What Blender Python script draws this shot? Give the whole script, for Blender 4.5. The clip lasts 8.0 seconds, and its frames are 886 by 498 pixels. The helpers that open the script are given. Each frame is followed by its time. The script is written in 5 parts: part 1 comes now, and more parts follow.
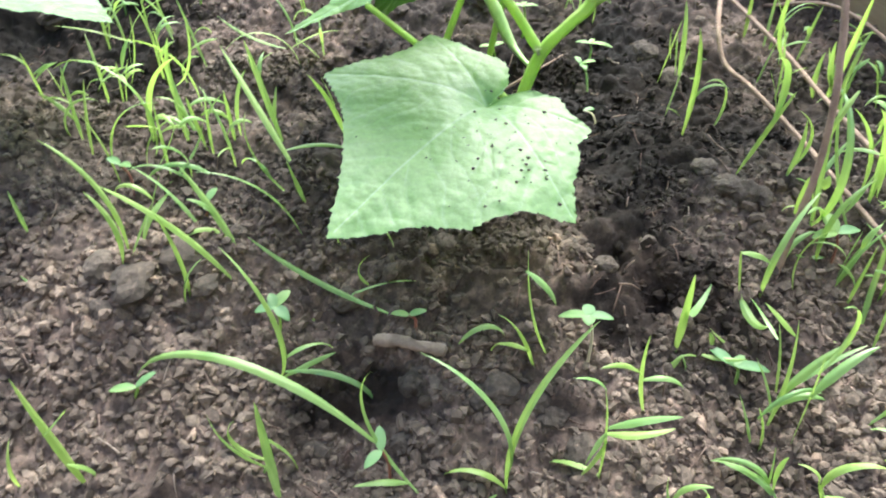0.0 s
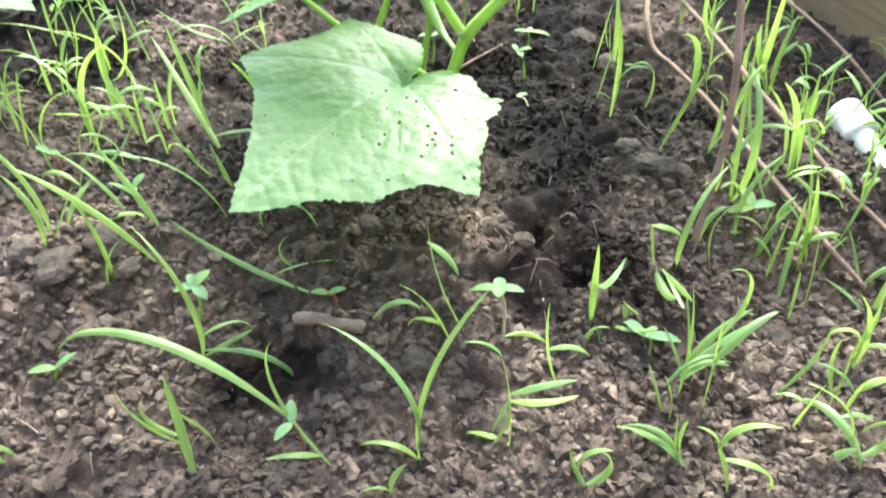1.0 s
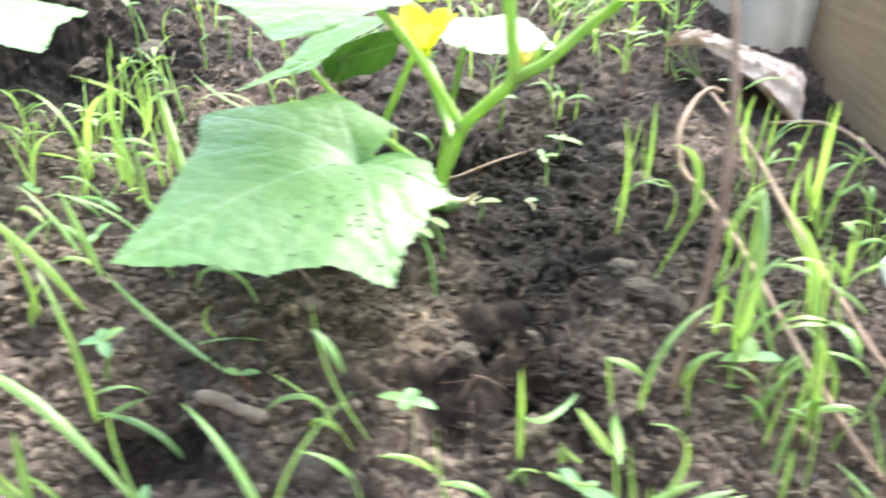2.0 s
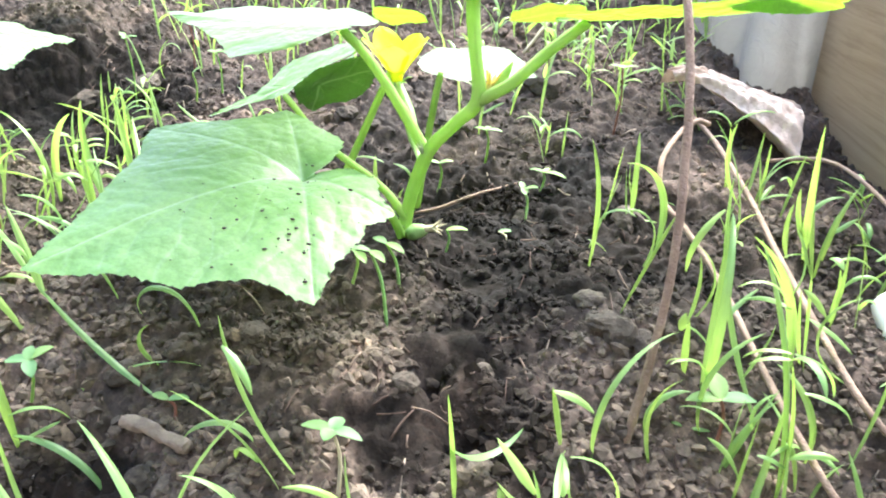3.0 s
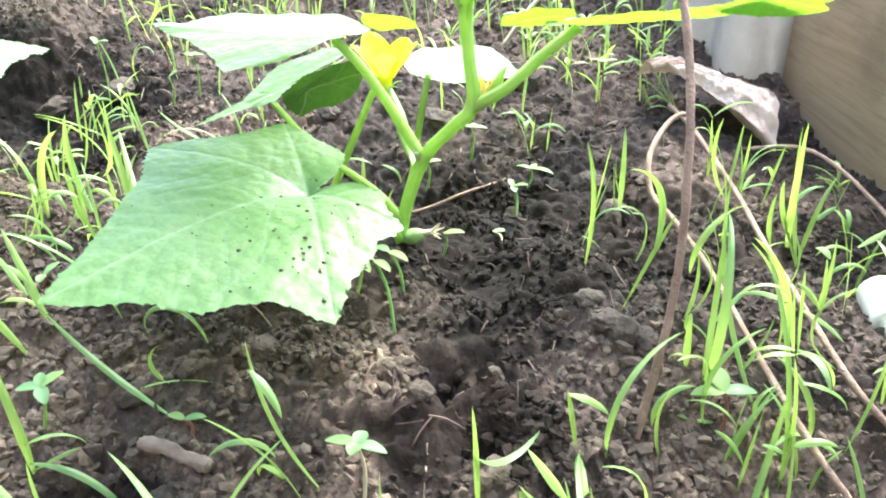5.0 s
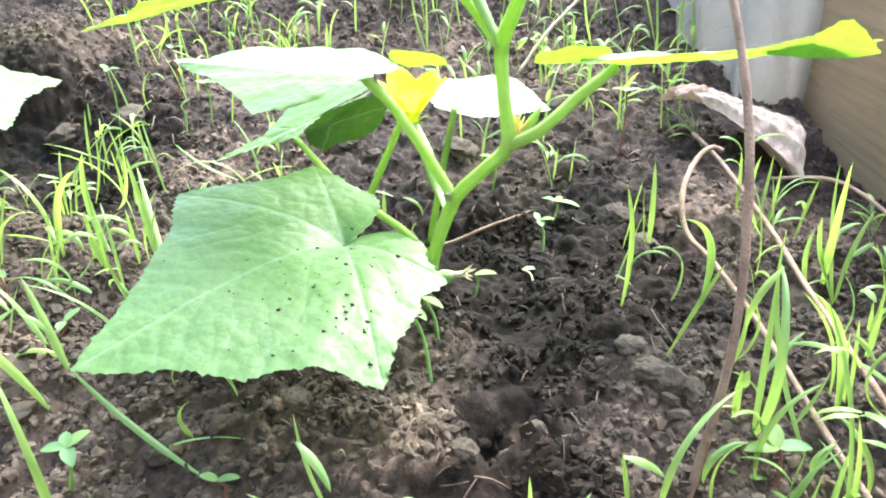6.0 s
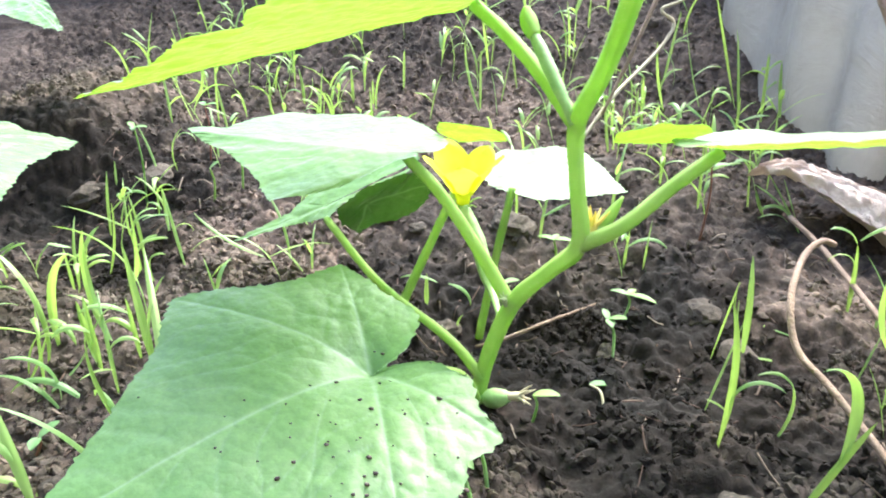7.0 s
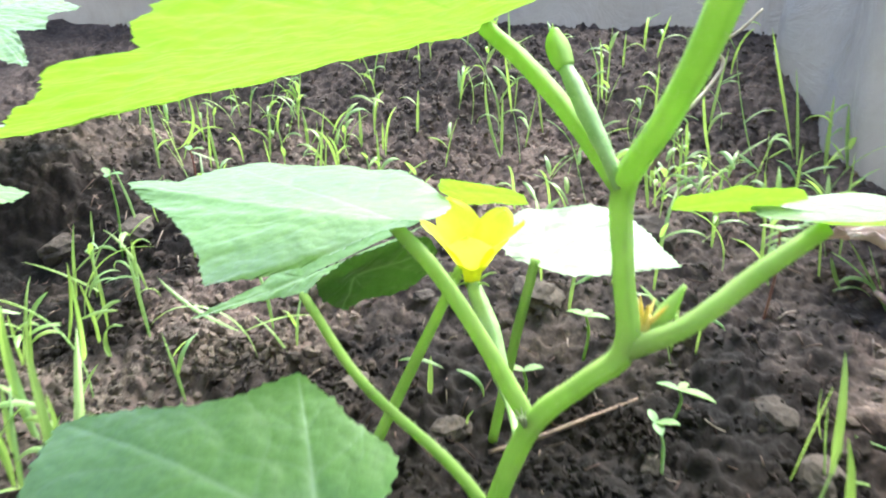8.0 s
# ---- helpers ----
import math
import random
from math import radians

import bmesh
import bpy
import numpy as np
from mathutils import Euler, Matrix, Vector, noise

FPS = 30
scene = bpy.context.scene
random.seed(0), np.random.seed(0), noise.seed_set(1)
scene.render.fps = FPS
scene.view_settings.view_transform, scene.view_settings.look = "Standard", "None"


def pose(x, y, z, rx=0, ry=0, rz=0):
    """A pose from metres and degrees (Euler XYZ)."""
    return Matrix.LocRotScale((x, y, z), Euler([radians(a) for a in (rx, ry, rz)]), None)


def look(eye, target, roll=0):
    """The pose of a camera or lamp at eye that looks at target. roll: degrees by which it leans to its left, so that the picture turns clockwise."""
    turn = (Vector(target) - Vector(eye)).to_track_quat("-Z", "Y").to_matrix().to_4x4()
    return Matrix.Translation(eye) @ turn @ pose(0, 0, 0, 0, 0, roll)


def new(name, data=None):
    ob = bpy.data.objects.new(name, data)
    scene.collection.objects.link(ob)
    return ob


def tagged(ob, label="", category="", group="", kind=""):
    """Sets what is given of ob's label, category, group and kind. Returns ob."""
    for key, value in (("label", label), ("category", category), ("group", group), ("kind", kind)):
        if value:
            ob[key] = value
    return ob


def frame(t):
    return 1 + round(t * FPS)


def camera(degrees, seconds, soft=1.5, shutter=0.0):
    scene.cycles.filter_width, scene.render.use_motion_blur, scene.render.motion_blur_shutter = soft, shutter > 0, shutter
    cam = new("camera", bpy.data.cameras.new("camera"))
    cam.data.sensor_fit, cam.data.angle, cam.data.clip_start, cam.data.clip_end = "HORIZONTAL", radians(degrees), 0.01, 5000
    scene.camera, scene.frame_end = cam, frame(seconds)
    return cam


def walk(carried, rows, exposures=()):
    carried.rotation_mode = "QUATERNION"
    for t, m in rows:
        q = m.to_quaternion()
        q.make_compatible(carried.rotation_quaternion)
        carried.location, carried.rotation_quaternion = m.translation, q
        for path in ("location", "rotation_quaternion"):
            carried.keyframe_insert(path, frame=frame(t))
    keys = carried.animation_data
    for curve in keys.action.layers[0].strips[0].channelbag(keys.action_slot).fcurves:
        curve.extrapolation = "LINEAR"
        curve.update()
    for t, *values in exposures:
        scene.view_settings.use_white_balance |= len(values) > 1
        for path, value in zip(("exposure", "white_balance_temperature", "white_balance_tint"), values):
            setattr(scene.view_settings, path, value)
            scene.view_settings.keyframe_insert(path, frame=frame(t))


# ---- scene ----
cam = camera(63.1, 8.0, soft=1.9, shutter=0.4)
PATH = [
    (0, (0.02, -0.014, 0.29), (-0.072, 1.478, -1.039), -1.3),
    (0.2, (0.024, -0.014, 0.288), (-0.093, 1.455, -1.065), -1.2),
    (0.5, (0.042, -0.017, 0.283), (-0.045, 1.418, -1.108), -0.5),
    (0.8, (0.059, -0.024, 0.279), (-0.015, 1.442, -1.08), -1.5),
    (1, (0.061, -0.027, 0.281), (-0.014, 1.478, -1.033), -1.8),
    (1.2, (0.062, -0.034, 0.287), (-0.016, 1.511, -0.98), -2.3),
    (1.5, (0.068, -0.001, 0.267), (-0.066, 1.603, -0.92), 3.9),
    (1.8, (0.1, 0.013, 0.259), (-0.228, 1.619, -0.887), 4.9),
    (2, (0.144, 0.015, 0.248), (-0.265, 1.659, -0.815), 0.4),
    (2.2, (0.182, 0.019, 0.24), (-0.232, 1.688, -0.782), 1.4),
    (3.3, (0.175, 0.038, 0.223), (-0.372, 1.728, -0.697), -0.7),
    (3.5, (0.168, 0.035, 0.224), (-0.38, 1.709, -0.723), -1.6),
    (3.8, (0.161, 0.036, 0.236), (-0.381, 1.707, -0.721), -0.8),
    (4, (0.168, 0.033, 0.236), (-0.363, 1.703, -0.729), -1.8),
    (4.2, (0.172, 0.03, 0.23), (-0.311, 1.715, -0.734), -2.0),
    (5.3, (0.151, 0.034, 0.248), (-0.251, 1.731, -0.732), -0.8),
    (5.5, (0.144, 0.037, 0.253), (-0.256, 1.738, -0.719), -1.5),
    (6, (0.135, 0.046, 0.251), (-0.264, 1.754, -0.711), -0.6),
    (6.3, (0.128, 0.065, 0.251), (-0.266, 1.768, -0.721), 1.0),
    (6.5, (0.117, 0.096, 0.254), (-0.326, 1.799, -0.695), 0.5),
    (6.8, (0.114, 0.119, 0.247), (-0.391, 1.847, -0.625), -1.1),
    (7, (0.113, 0.121, 0.245), (-0.419, 1.851, -0.606), -0.6),
    (7.5, (0.112, 0.141, 0.238), (-0.462, 1.881, -0.563), -0.7),
    (8, (0.098, 0.201, 0.229), (-0.514, 1.952, -0.519), -0.7),
]
EXPOSURES = [(0.0, 2.24, 6000, 5), (1.5, 2.56, 6000, 5), (3.5, 2.80, 6000, 6), (6.0, 2.72, 6000, 6), (8.0, 2.26, 5900, 6)]
walk(cam, [(t, look(eye, target, roll)) for t, eye, target, roll in PATH], EXPOSURES)

# ---- world, sun, exposure ----
SUN_ELEVATION, SUN_AZIMUTH = 51.0, 12.0      # soft light from above and slightly behind the plant
world = bpy.data.worlds.new("sky")
scene.world = world
world.use_nodes = True
wn = world.node_tree.nodes
sky = wn.new("ShaderNodeTexSky")
sky.sky_type, sky.sun_disc = "NISHITA", False
sky.dust_density, sky.air_density = 4.0, 1.0
sky.sun_elevation, sky.sun_rotation = radians(SUN_ELEVATION), radians(SUN_AZIMUTH)
wn["Background"].inputs["Strength"].default_value = 0.15
world.node_tree.links.new(sky.outputs["Color"], wn["Background"].inputs["Color"])
sun_data = bpy.data.lights.new("sun", "SUN")
sun_data.energy, sun_data.angle, sun_data.color = 1.8, radians(42), (1.0, 0.95, 0.87)
sun = new("sun", sun_data)
se, sa = radians(SUN_ELEVATION), radians(SUN_AZIMUTH)
sun.matrix_world = look((math.sin(sa) * math.cos(se) * 3, math.cos(sa) * math.cos(se) * 3, math.sin(se) * 3), (0, 0, 0))


# ---- helpers of this place ----
def vnoise(x, y, seed):
    """Smooth value noise, -1 to 1, on numpy arrays."""
    xi, yi = np.floor(x).astype(np.int64), np.floor(y).astype(np.int64)
    fx, fy = x - xi, y - yi
    fx, fy = fx * fx * fx * (fx * (fx * 6 - 15) + 10), fy * fy * fy * (fy * (fy * 6 - 15) + 10)

    def h(a, b):
        n = (a * 374761393 + b * 668265263 + seed * 974634777) & 0x7FFFFFFF
        n = ((n ^ (n >> 13)) * 1274126177) & 0x7FFFFFFF
        return ((n ^ (n >> 16)) & 0xFFFF) / 32767.5 - 1
    top = h(xi, yi) * (1 - fx) + h(xi + 1, yi) * fx
    low = h(xi, yi + 1) * (1 - fx) + h(xi + 1, yi + 1) * fx
    return top * (1 - fy) + low * fy


def fbm(x, y, scale, octaves, seed, gain=0.5):
    out, amp = 0, 1.0
    for k in range(octaves):
        out = out + amp * vnoise(x * scale, y * scale, seed + k)
        scale, amp = scale * 2.03, amp * gain
    return out


def crumbs(x, y, scale, seed):
    """Rounded lumps of uneven height, one to a cell."""
    x, y = x * scale + 0.35 * vnoise(x * scale * 1.7, y * scale * 1.7, seed + 7), y * scale + 0.35 * vnoise(x * scale * 1.7, y * scale * 1.7, seed + 8)
    xi, yi = np.floor(x).astype(np.int64), np.floor(y).astype(np.int64)

    def h(a, b, k):
        n = (a * 374761393 + b * 668265263 + (seed + k) * 974634777) & 0x7FFFFFFF
        n = ((n ^ (n >> 13)) * 1274126177) & 0x7FFFFFFF
        return ((n ^ (n >> 16)) & 0xFFFF) / 65535.0
    out = np.zeros_like(x)
    for i in (-1, 0, 1):
        for j in (-1, 0, 1):
            a, b = xi + i, yi + j
            d = (x - a - h(a, b, 1)) ** 2 + (y - b - h(a, b, 2)) ** 2
            r = 0.35 + 0.5 * h(a, b, 3)
            out = np.maximum(out, np.sqrt(np.maximum(0, r * r - d)))
    return out


def chips(x, y, scale, seed):
    """Angular flakes: each cell a facet of its own height and tilt."""
    wx, wy = vnoise(x * scale * 2.3, y * scale * 2.3, seed + 5), vnoise(x * scale * 2.3, y * scale * 2.3, seed + 6)
    x, y = x * scale + 0.3 * wx, y * scale * 1.25 + 0.3 * wy
    xi, yi = np.floor(x).astype(np.int64), np.floor(y).astype(np.int64)

    def h(a, b, k):
        n = (a * 374761393 + b * 668265263 + (seed + k) * 974634777) & 0x7FFFFFFF
        n = ((n ^ (n >> 13)) * 1274126177) & 0x7FFFFFFF
        return ((n ^ (n >> 16)) & 0xFFFF) / 65535.0
    best, out = np.full_like(x, 9.0), np.zeros_like(x)
    for i in (-1, 0, 1):
        for j in (-1, 0, 1):
            a, b = xi + i, yi + j
            dx, dy = x - a - h(a, b, 1), y - b - h(a, b, 2)
            d = dx * dx + dy * dy
            value = h(a, b, 3) + (h(a, b, 4) - 0.5) * 1.3 * dx + (h(a, b, 5) - 0.5) * 1.3 * dy
            out = np.where(d < best, value, out)
            best = np.minimum(best, d)
    return out - 0.5


PROFILE_Y = [-3, -0.4, 0.0, 0.12, 0.17, 0.23, 0.28, 0.34, 0.40, 0.46, 0.55, 0.62, 0.75, 0.84, 0.93, 1.0, 1.3, 4]
PROFILE_Z = [-.08, -.07, -.055, -.042, -.03, -.008, .014, .026, .022, .006, .016, .038, .048, .078, .125, .145, .15, .15]
# x, y, radius, height of the mounds and holes
MOUNDS = [(.345, .43, .05, -.016), (.095, .293, .010, -.018), (.122, .266, .012, -.022), (.106, .284, .02, -.006), (-.035, .205, .03, -.010),
          (.02, .225, .03, -.006), (-.17, .262, .032, .014), (-.13, .275, .02, .006), (.06, .262, .03, .010),
          (-.44, .68, .12, .055), (-.38, .585, .09, -.045), (-.24, .36, .05, -.012), (-.27, .50, .05, -.010),
          (.02, .47, .045, -.008), (.26, .27, .08, -.03), (.22, .22, .06, -.006), (.18, .34, .02, .006),
          (.36, .66, .065, -.036), (-.10, .62, .05, .014), (.10, .70, .06, .018), (.30, .60, .06, -.012), (-.02, .40, .03, -.006)]


def ground_z(x, y, fine=True):
    x, y = np.asarray(x, float), np.asarray(y, float)
    z = np.interp(y + 0.012 * vnoise(x * 9, y * 9, 77), PROFILE_Y, PROFILE_Z)
    for mx, my, r, h in MOUNDS:
        z = z + h * np.exp(-((x - mx) ** 2 + (y - my) ** 2) / (r * r))
    z = z + 0.0055 * fbm(x, y, 22, 2, 5)
    if fine:
        lumps = fbm(x, y, 85, 2, 21)
        z = z + 0.0046 * np.abs(lumps) + 0.0012 * np.maximum(0, fbm(x, y, 190, 2, 31)) + 0.0003 * fbm(x, y, 420, 2, 41)
        dry = np.clip(0.6 + 0.9 * vnoise(x * 17, y * 17, 61), 0.1, 1.2)
        z = z + dry * (crumbs(x, y, 80, 51) * 0.0042 * (vnoise(x * 40, y * 40, 63) > 0.0) + crumbs(x, y, 210, 52) * 0.0013)
        z = z + 0.0040 * chips(x, y, 80, 53) + 0.0011 * chips(x, y, 230, 54)
    return z


def damp_shade_at(x, y):
    """Soil darkening: water round the root and in the hollows, plus shade painted there."""
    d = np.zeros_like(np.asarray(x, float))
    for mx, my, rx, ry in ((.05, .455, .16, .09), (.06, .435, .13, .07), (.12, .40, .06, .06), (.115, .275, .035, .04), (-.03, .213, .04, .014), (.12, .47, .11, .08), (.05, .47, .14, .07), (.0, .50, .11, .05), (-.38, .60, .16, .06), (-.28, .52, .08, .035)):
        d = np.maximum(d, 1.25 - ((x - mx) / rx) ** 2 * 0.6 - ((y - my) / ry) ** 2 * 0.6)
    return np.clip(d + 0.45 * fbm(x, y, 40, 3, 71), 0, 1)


def dry_at(x, y):
    """The paler crust where the soil has dried out."""
    d = np.zeros_like(np.asarray(x, float))
    for mx, my, rx, ry in ((-.16, .22, .12, .07), (.07, .275, .05, .025), (.19, .32, .05, .03), (.02, .18, .28, .05), (.0, .225, .10, .03), (-.16, .27, .12, .05), (.21, .25, .12, .08), (.16, .20, .12, .05), (.25, .55, .09, .06), (-.15, .55, .10, .06), (.0, .76, .4, .09)):
        d = np.maximum(d, 1.1 - ((x - mx) / rx) ** 2 * 0.7 - ((y - my) / ry) ** 2 * 0.7)
    return np.clip(d + 0.5 * fbm(x, y, 45, 3, 81), 0, 1)


def ground_at(x, y):
    return float(ground_z(x, y))


def mesh_object(name, verts, faces, material, smooth=True):
    me = bpy.data.meshes.new(name)
    me.from_pydata([tuple(v) for v in verts], [], faces)
    me.materials.append(material)
    me.shade_smooth() if smooth else me.shade_flat()
    return new(name, me)


def part(name, mesh_or_bm, material, parent, label=""):
    """Links a bmesh, or (verts, faces), as one mesh object under a thing or a part."""
    if isinstance(mesh_or_bm, tuple):
        ob = mesh_object(name, mesh_or_bm[0], mesh_or_bm[1], material)
    else:
        me = bpy.data.meshes.new(name)
        mesh_or_bm.to_mesh(me)
        mesh_or_bm.free()
        me.materials.append(material)
        me.shade_smooth()
        ob = new(name, me)
    ob.parent = parent
    ob.matrix_parent_inverse = Matrix.Translation(-parent.location)
    return tagged(ob, label)


def thing(name, place, label, category, group="", kind=""):
    ob = new(name)
    ob.empty_display_size = 0.01
    ob.location = place
    return tagged(ob, label, category, group, kind)


def smooth_line(points, steps):
    """Catmull-Rom through points; rows of any width (x, y, z, radius)."""
    p = [np.array(q, float) for q in points]
    p = [2 * p[0] - p[1]] + p + [2 * p[-1] - p[-2]]
    out = []
    for a, b, c, d in zip(p[:-3], p[1:-2], p[2:-1], p[3:]):
        for k in range(steps):
            t = k / steps
            out.append(0.5 * (2 * b + (c - a) * t + (2 * a - 5 * b + 4 * c - d) * t * t + (3 * b - a - 3 * c + d) * t ** 3))
    return np.array(out + [p[-2]])


def tube(points, sides=10, steps=6, ridges=0.0, rough=0.0, seed=0):
    """A closed tube along rows (x, y, z, radius); ridges: the share by which its five ribs stand out."""
    line = smooth_line(points, steps)
    verts, faces = [], []
    side = Vector((0.31, 0.9, 0.1))
    for i, row in enumerate(line):
        a, b = line[max(i - 1, 0)], line[min(i + 1, len(line) - 1)]
        ahead = Vector(b[:3] - a[:3]).normalized()
        side = (side - ahead * side.dot(ahead)).normalized()
        up = ahead.cross(side)
        for k in range(sides):
            w = 2 * math.pi * k / sides
            r = max(row[3], 1e-5) * (1 + ridges * math.cos(5 * w)) * (1 + rough * noise.noise((i * 0.6, k * 0.9, seed)))
            verts.append(Vector(row[:3]) + (side * math.cos(w) + up * math.sin(w)) * r)
    n = len(line)
    for i in range(n - 1):
        for k in range(sides):
            j = (k + 1) % sides
            faces.append((i * sides + k, i * sides + j, (i + 1) * sides + j, (i + 1) * sides + k))
    faces.append(tuple(range(sides - 1, -1, -1)))
    faces.append(tuple((n - 1) * sides + k for k in range(sides)))
    return verts, faces


def joined(*pieces):
    verts, faces = [], []
    for v, f in pieces:
        n = len(verts)
        verts += list(v)
        faces += [tuple(i + n for i in q) for q in f]
    return verts, faces


# ---- materials ----
class Nodes:
    """A node material in a few words."""

    def __init__(self, name, roughness=0.6, specular=0.5, in_world=False):
        self.mat = bpy.data.materials.new(name)
        self.mat.use_nodes = True
        self.n, self.l = self.mat.node_tree.nodes, self.mat.node_tree.links
        self.bsdf = self.n["Principled BSDF"]
        self.bsdf.inputs["Roughness"].default_value = roughness
        self.bsdf.inputs["Specular IOR Level"].default_value = specular
        self.where = self.n.new("ShaderNodeNewGeometry").outputs["Position"] if in_world else self.n.new("ShaderNodeTexCoord").outputs["Object"]

    def set(self, socket, value):
        self.l.new(value, self.bsdf.inputs[socket])
        return self

    def noise(self, scale, detail=4, roughness=0.6, stretch=None, distortion=0.0):
        t = self.n.new("ShaderNodeTexNoise")
        t.inputs["Scale"].default_value, t.inputs["Detail"].default_value = scale, detail
        t.inputs["Roughness"].default_value, t.inputs["Distortion"].default_value = roughness, distortion
        where = self.where
        if stretch:
            m = self.n.new("ShaderNodeMapping")
            m.inputs["Scale"].default_value = stretch
            self.l.new(self.where, m.inputs["Vector"])
            where = m.outputs["Vector"]
        self.l.new(where, t.inputs["Vector"])
        return t.outputs["Fac"]

    def cells(self, scale, feature="F1"):
        t = self.n.new("ShaderNodeTexVoronoi")
        t.feature = feature
        t.inputs["Scale"].default_value = scale
        self.l.new(self.where, t.inputs["Vector"])
        return t.outputs["Distance"]

    def patches(self, scale, distort=0.0):
        """A random grey for each cell."""
        t = self.n.new("ShaderNodeTexVoronoi")
        t.inputs["Scale"].default_value = scale
        self.l.new(self.where, t.inputs["Vector"])
        c = self.n.new("ShaderNodeSeparateColor")
        self.l.new(t.outputs["Color"], c.inputs[0])
        return c.outputs[0]

    def attribute(self, name):
        a = self.n.new("ShaderNodeAttribute")
        a.attribute_name = name
        return a.outputs["Fac"]

    def random(self):
        return self.n.new("ShaderNodeObjectInfo").outputs["Random"]

    def island(self):
        return self.n.new("ShaderNodeNewGeometry").outputs["Random Per Island"]

    def ramp(self, fac, *stops):
        r = self.n.new("ShaderNodeValToRGB")
        e = r.color_ramp.elements
        while len(e) < len(stops):
            e.new(0.5)
        for el, (at, col) in zip(e, stops):
            el.position, el.color = at, (*col, 1) if len(col) == 3 else col
        self.l.new(fac, r.inputs["Fac"])
        return r.outputs["Color"]

    def mix(self, fac, a, b, blend="MIX"):
        m = self.n.new("ShaderNodeMix")
        m.data_type, m.blend_type = "RGBA", blend
        for sock, val in ((m.inputs[0], fac), (m.inputs[6], a), (m.inputs[7], b)):
            if hasattr(val, "is_linked") or isinstance(val, bpy.types.NodeSocket):
                self.l.new(val, sock)
            elif isinstance(val, tuple):
                sock.default_value = (*val, 1)
            else:
                sock.default_value = val
        return m.outputs[2]

    def math(self, op, a, b=0.0):
        m = self.n.new("ShaderNodeMath")
        m.operation = op
        for sock, val in zip(m.inputs, (a, b)):
            if isinstance(val, bpy.types.NodeSocket):
                self.l.new(val, sock)
            else:
                sock.default_value = val
        return m.outputs[0]

    def bump(self, height, distance, strength=1.0):
        b = self.n.new("ShaderNodeBump")
        b.inputs["Distance"].default_value, b.inputs["Strength"].default_value = distance, strength
        self.l.new(height, b.inputs["Height"])
        self.l.new(b.outputs["Normal"], self.bsdf.inputs["Normal"])
        return self

    def thin(self, colour, share):
        """Lets light through a thin blade: a translucent share beside the surface."""
        t, m = self.n.new("ShaderNodeBsdfTranslucent"), self.n.new("ShaderNodeMixShader")
        m.inputs[0].default_value = share
        self.l.new(colour, t.inputs["Color"])
        self.l.new(self.bsdf.outputs[0], m.inputs[1])
        self.l.new(t.outputs[0], m.inputs[2])
        self.l.new(m.outputs[0], self.n["Material Output"].inputs["Surface"])
        return self


def soil_material(name, dark, mid, pale, by_island=False):
    s = Nodes(name, 0.9, 0.25, True)
    patches = s.noise(14, 5, 0.6)
    grain = s.noise(260, 6, 0.7)
    col = s.ramp(patches, (0.36, dark), (0.52, mid), (0.70, pale))
    col = s.mix(0.6, col, s.ramp(grain, (0.3, (0.55, 0.53, 0.52)), (0.5, (0.9, 0.88, 0.87)), (0.72, (1.5, 1.43, 1.38))), "MULTIPLY")
    if by_island:
        col = s.mix(0.8, col, s.ramp(s.island(), (0.0, (0.55, 0.52, 0.5)), (0.6, (1.0, 0.98, 0.96)), (0.95, (1.35, 1.29, 1.24)), (1.0, (1.9, 1.72, 1.6))), "MULTIPLY")
    else:
        col = s.mix(0.6, col, s.ramp(s.patches(210), (0.0, (0.6, 0.57, 0.55)), (0.5, (0.95, 0.93, 0.91)), (1.0, (1.55, 1.47, 1.4))), "MULTIPLY")
    col = s.mix(0.4, col, s.ramp(s.patches(620), (0.0, (0.6, 0.58, 0.57)), (0.6, (1.0, 0.98, 0.96)), (1.0, (1.7, 1.6, 1.5))), "MULTIPLY")
    # Darkens the colour for moist soil and for the plant's shade alike.
    damp_shade = s.ramp(s.attribute("damp_shade"), (0.35, (1, 1, 1)), (0.75, (0.165, 0.154, 0.147)))
    col = s.mix(1.0, col, damp_shade, "MULTIPLY")
    col = s.mix(1.0, col, s.ramp(s.attribute("dry"), (0.3, (1, 1, 1)), (0.9, (1.9, 1.83, 1.77))), "MULTIPLY")
    s.set("Base Color", col)
    s.set("Roughness", s.ramp(patches, (0.3, (0.8, 0.8, 0.8)), (0.6, (0.97, 0.97, 0.97))))
    s.bump(s.math("ADD", s.noise(330, 5, 0.7), s.math("MULTIPLY", s.patches(300), 0.3)), 0.0016, 0.7)
    return s.mat


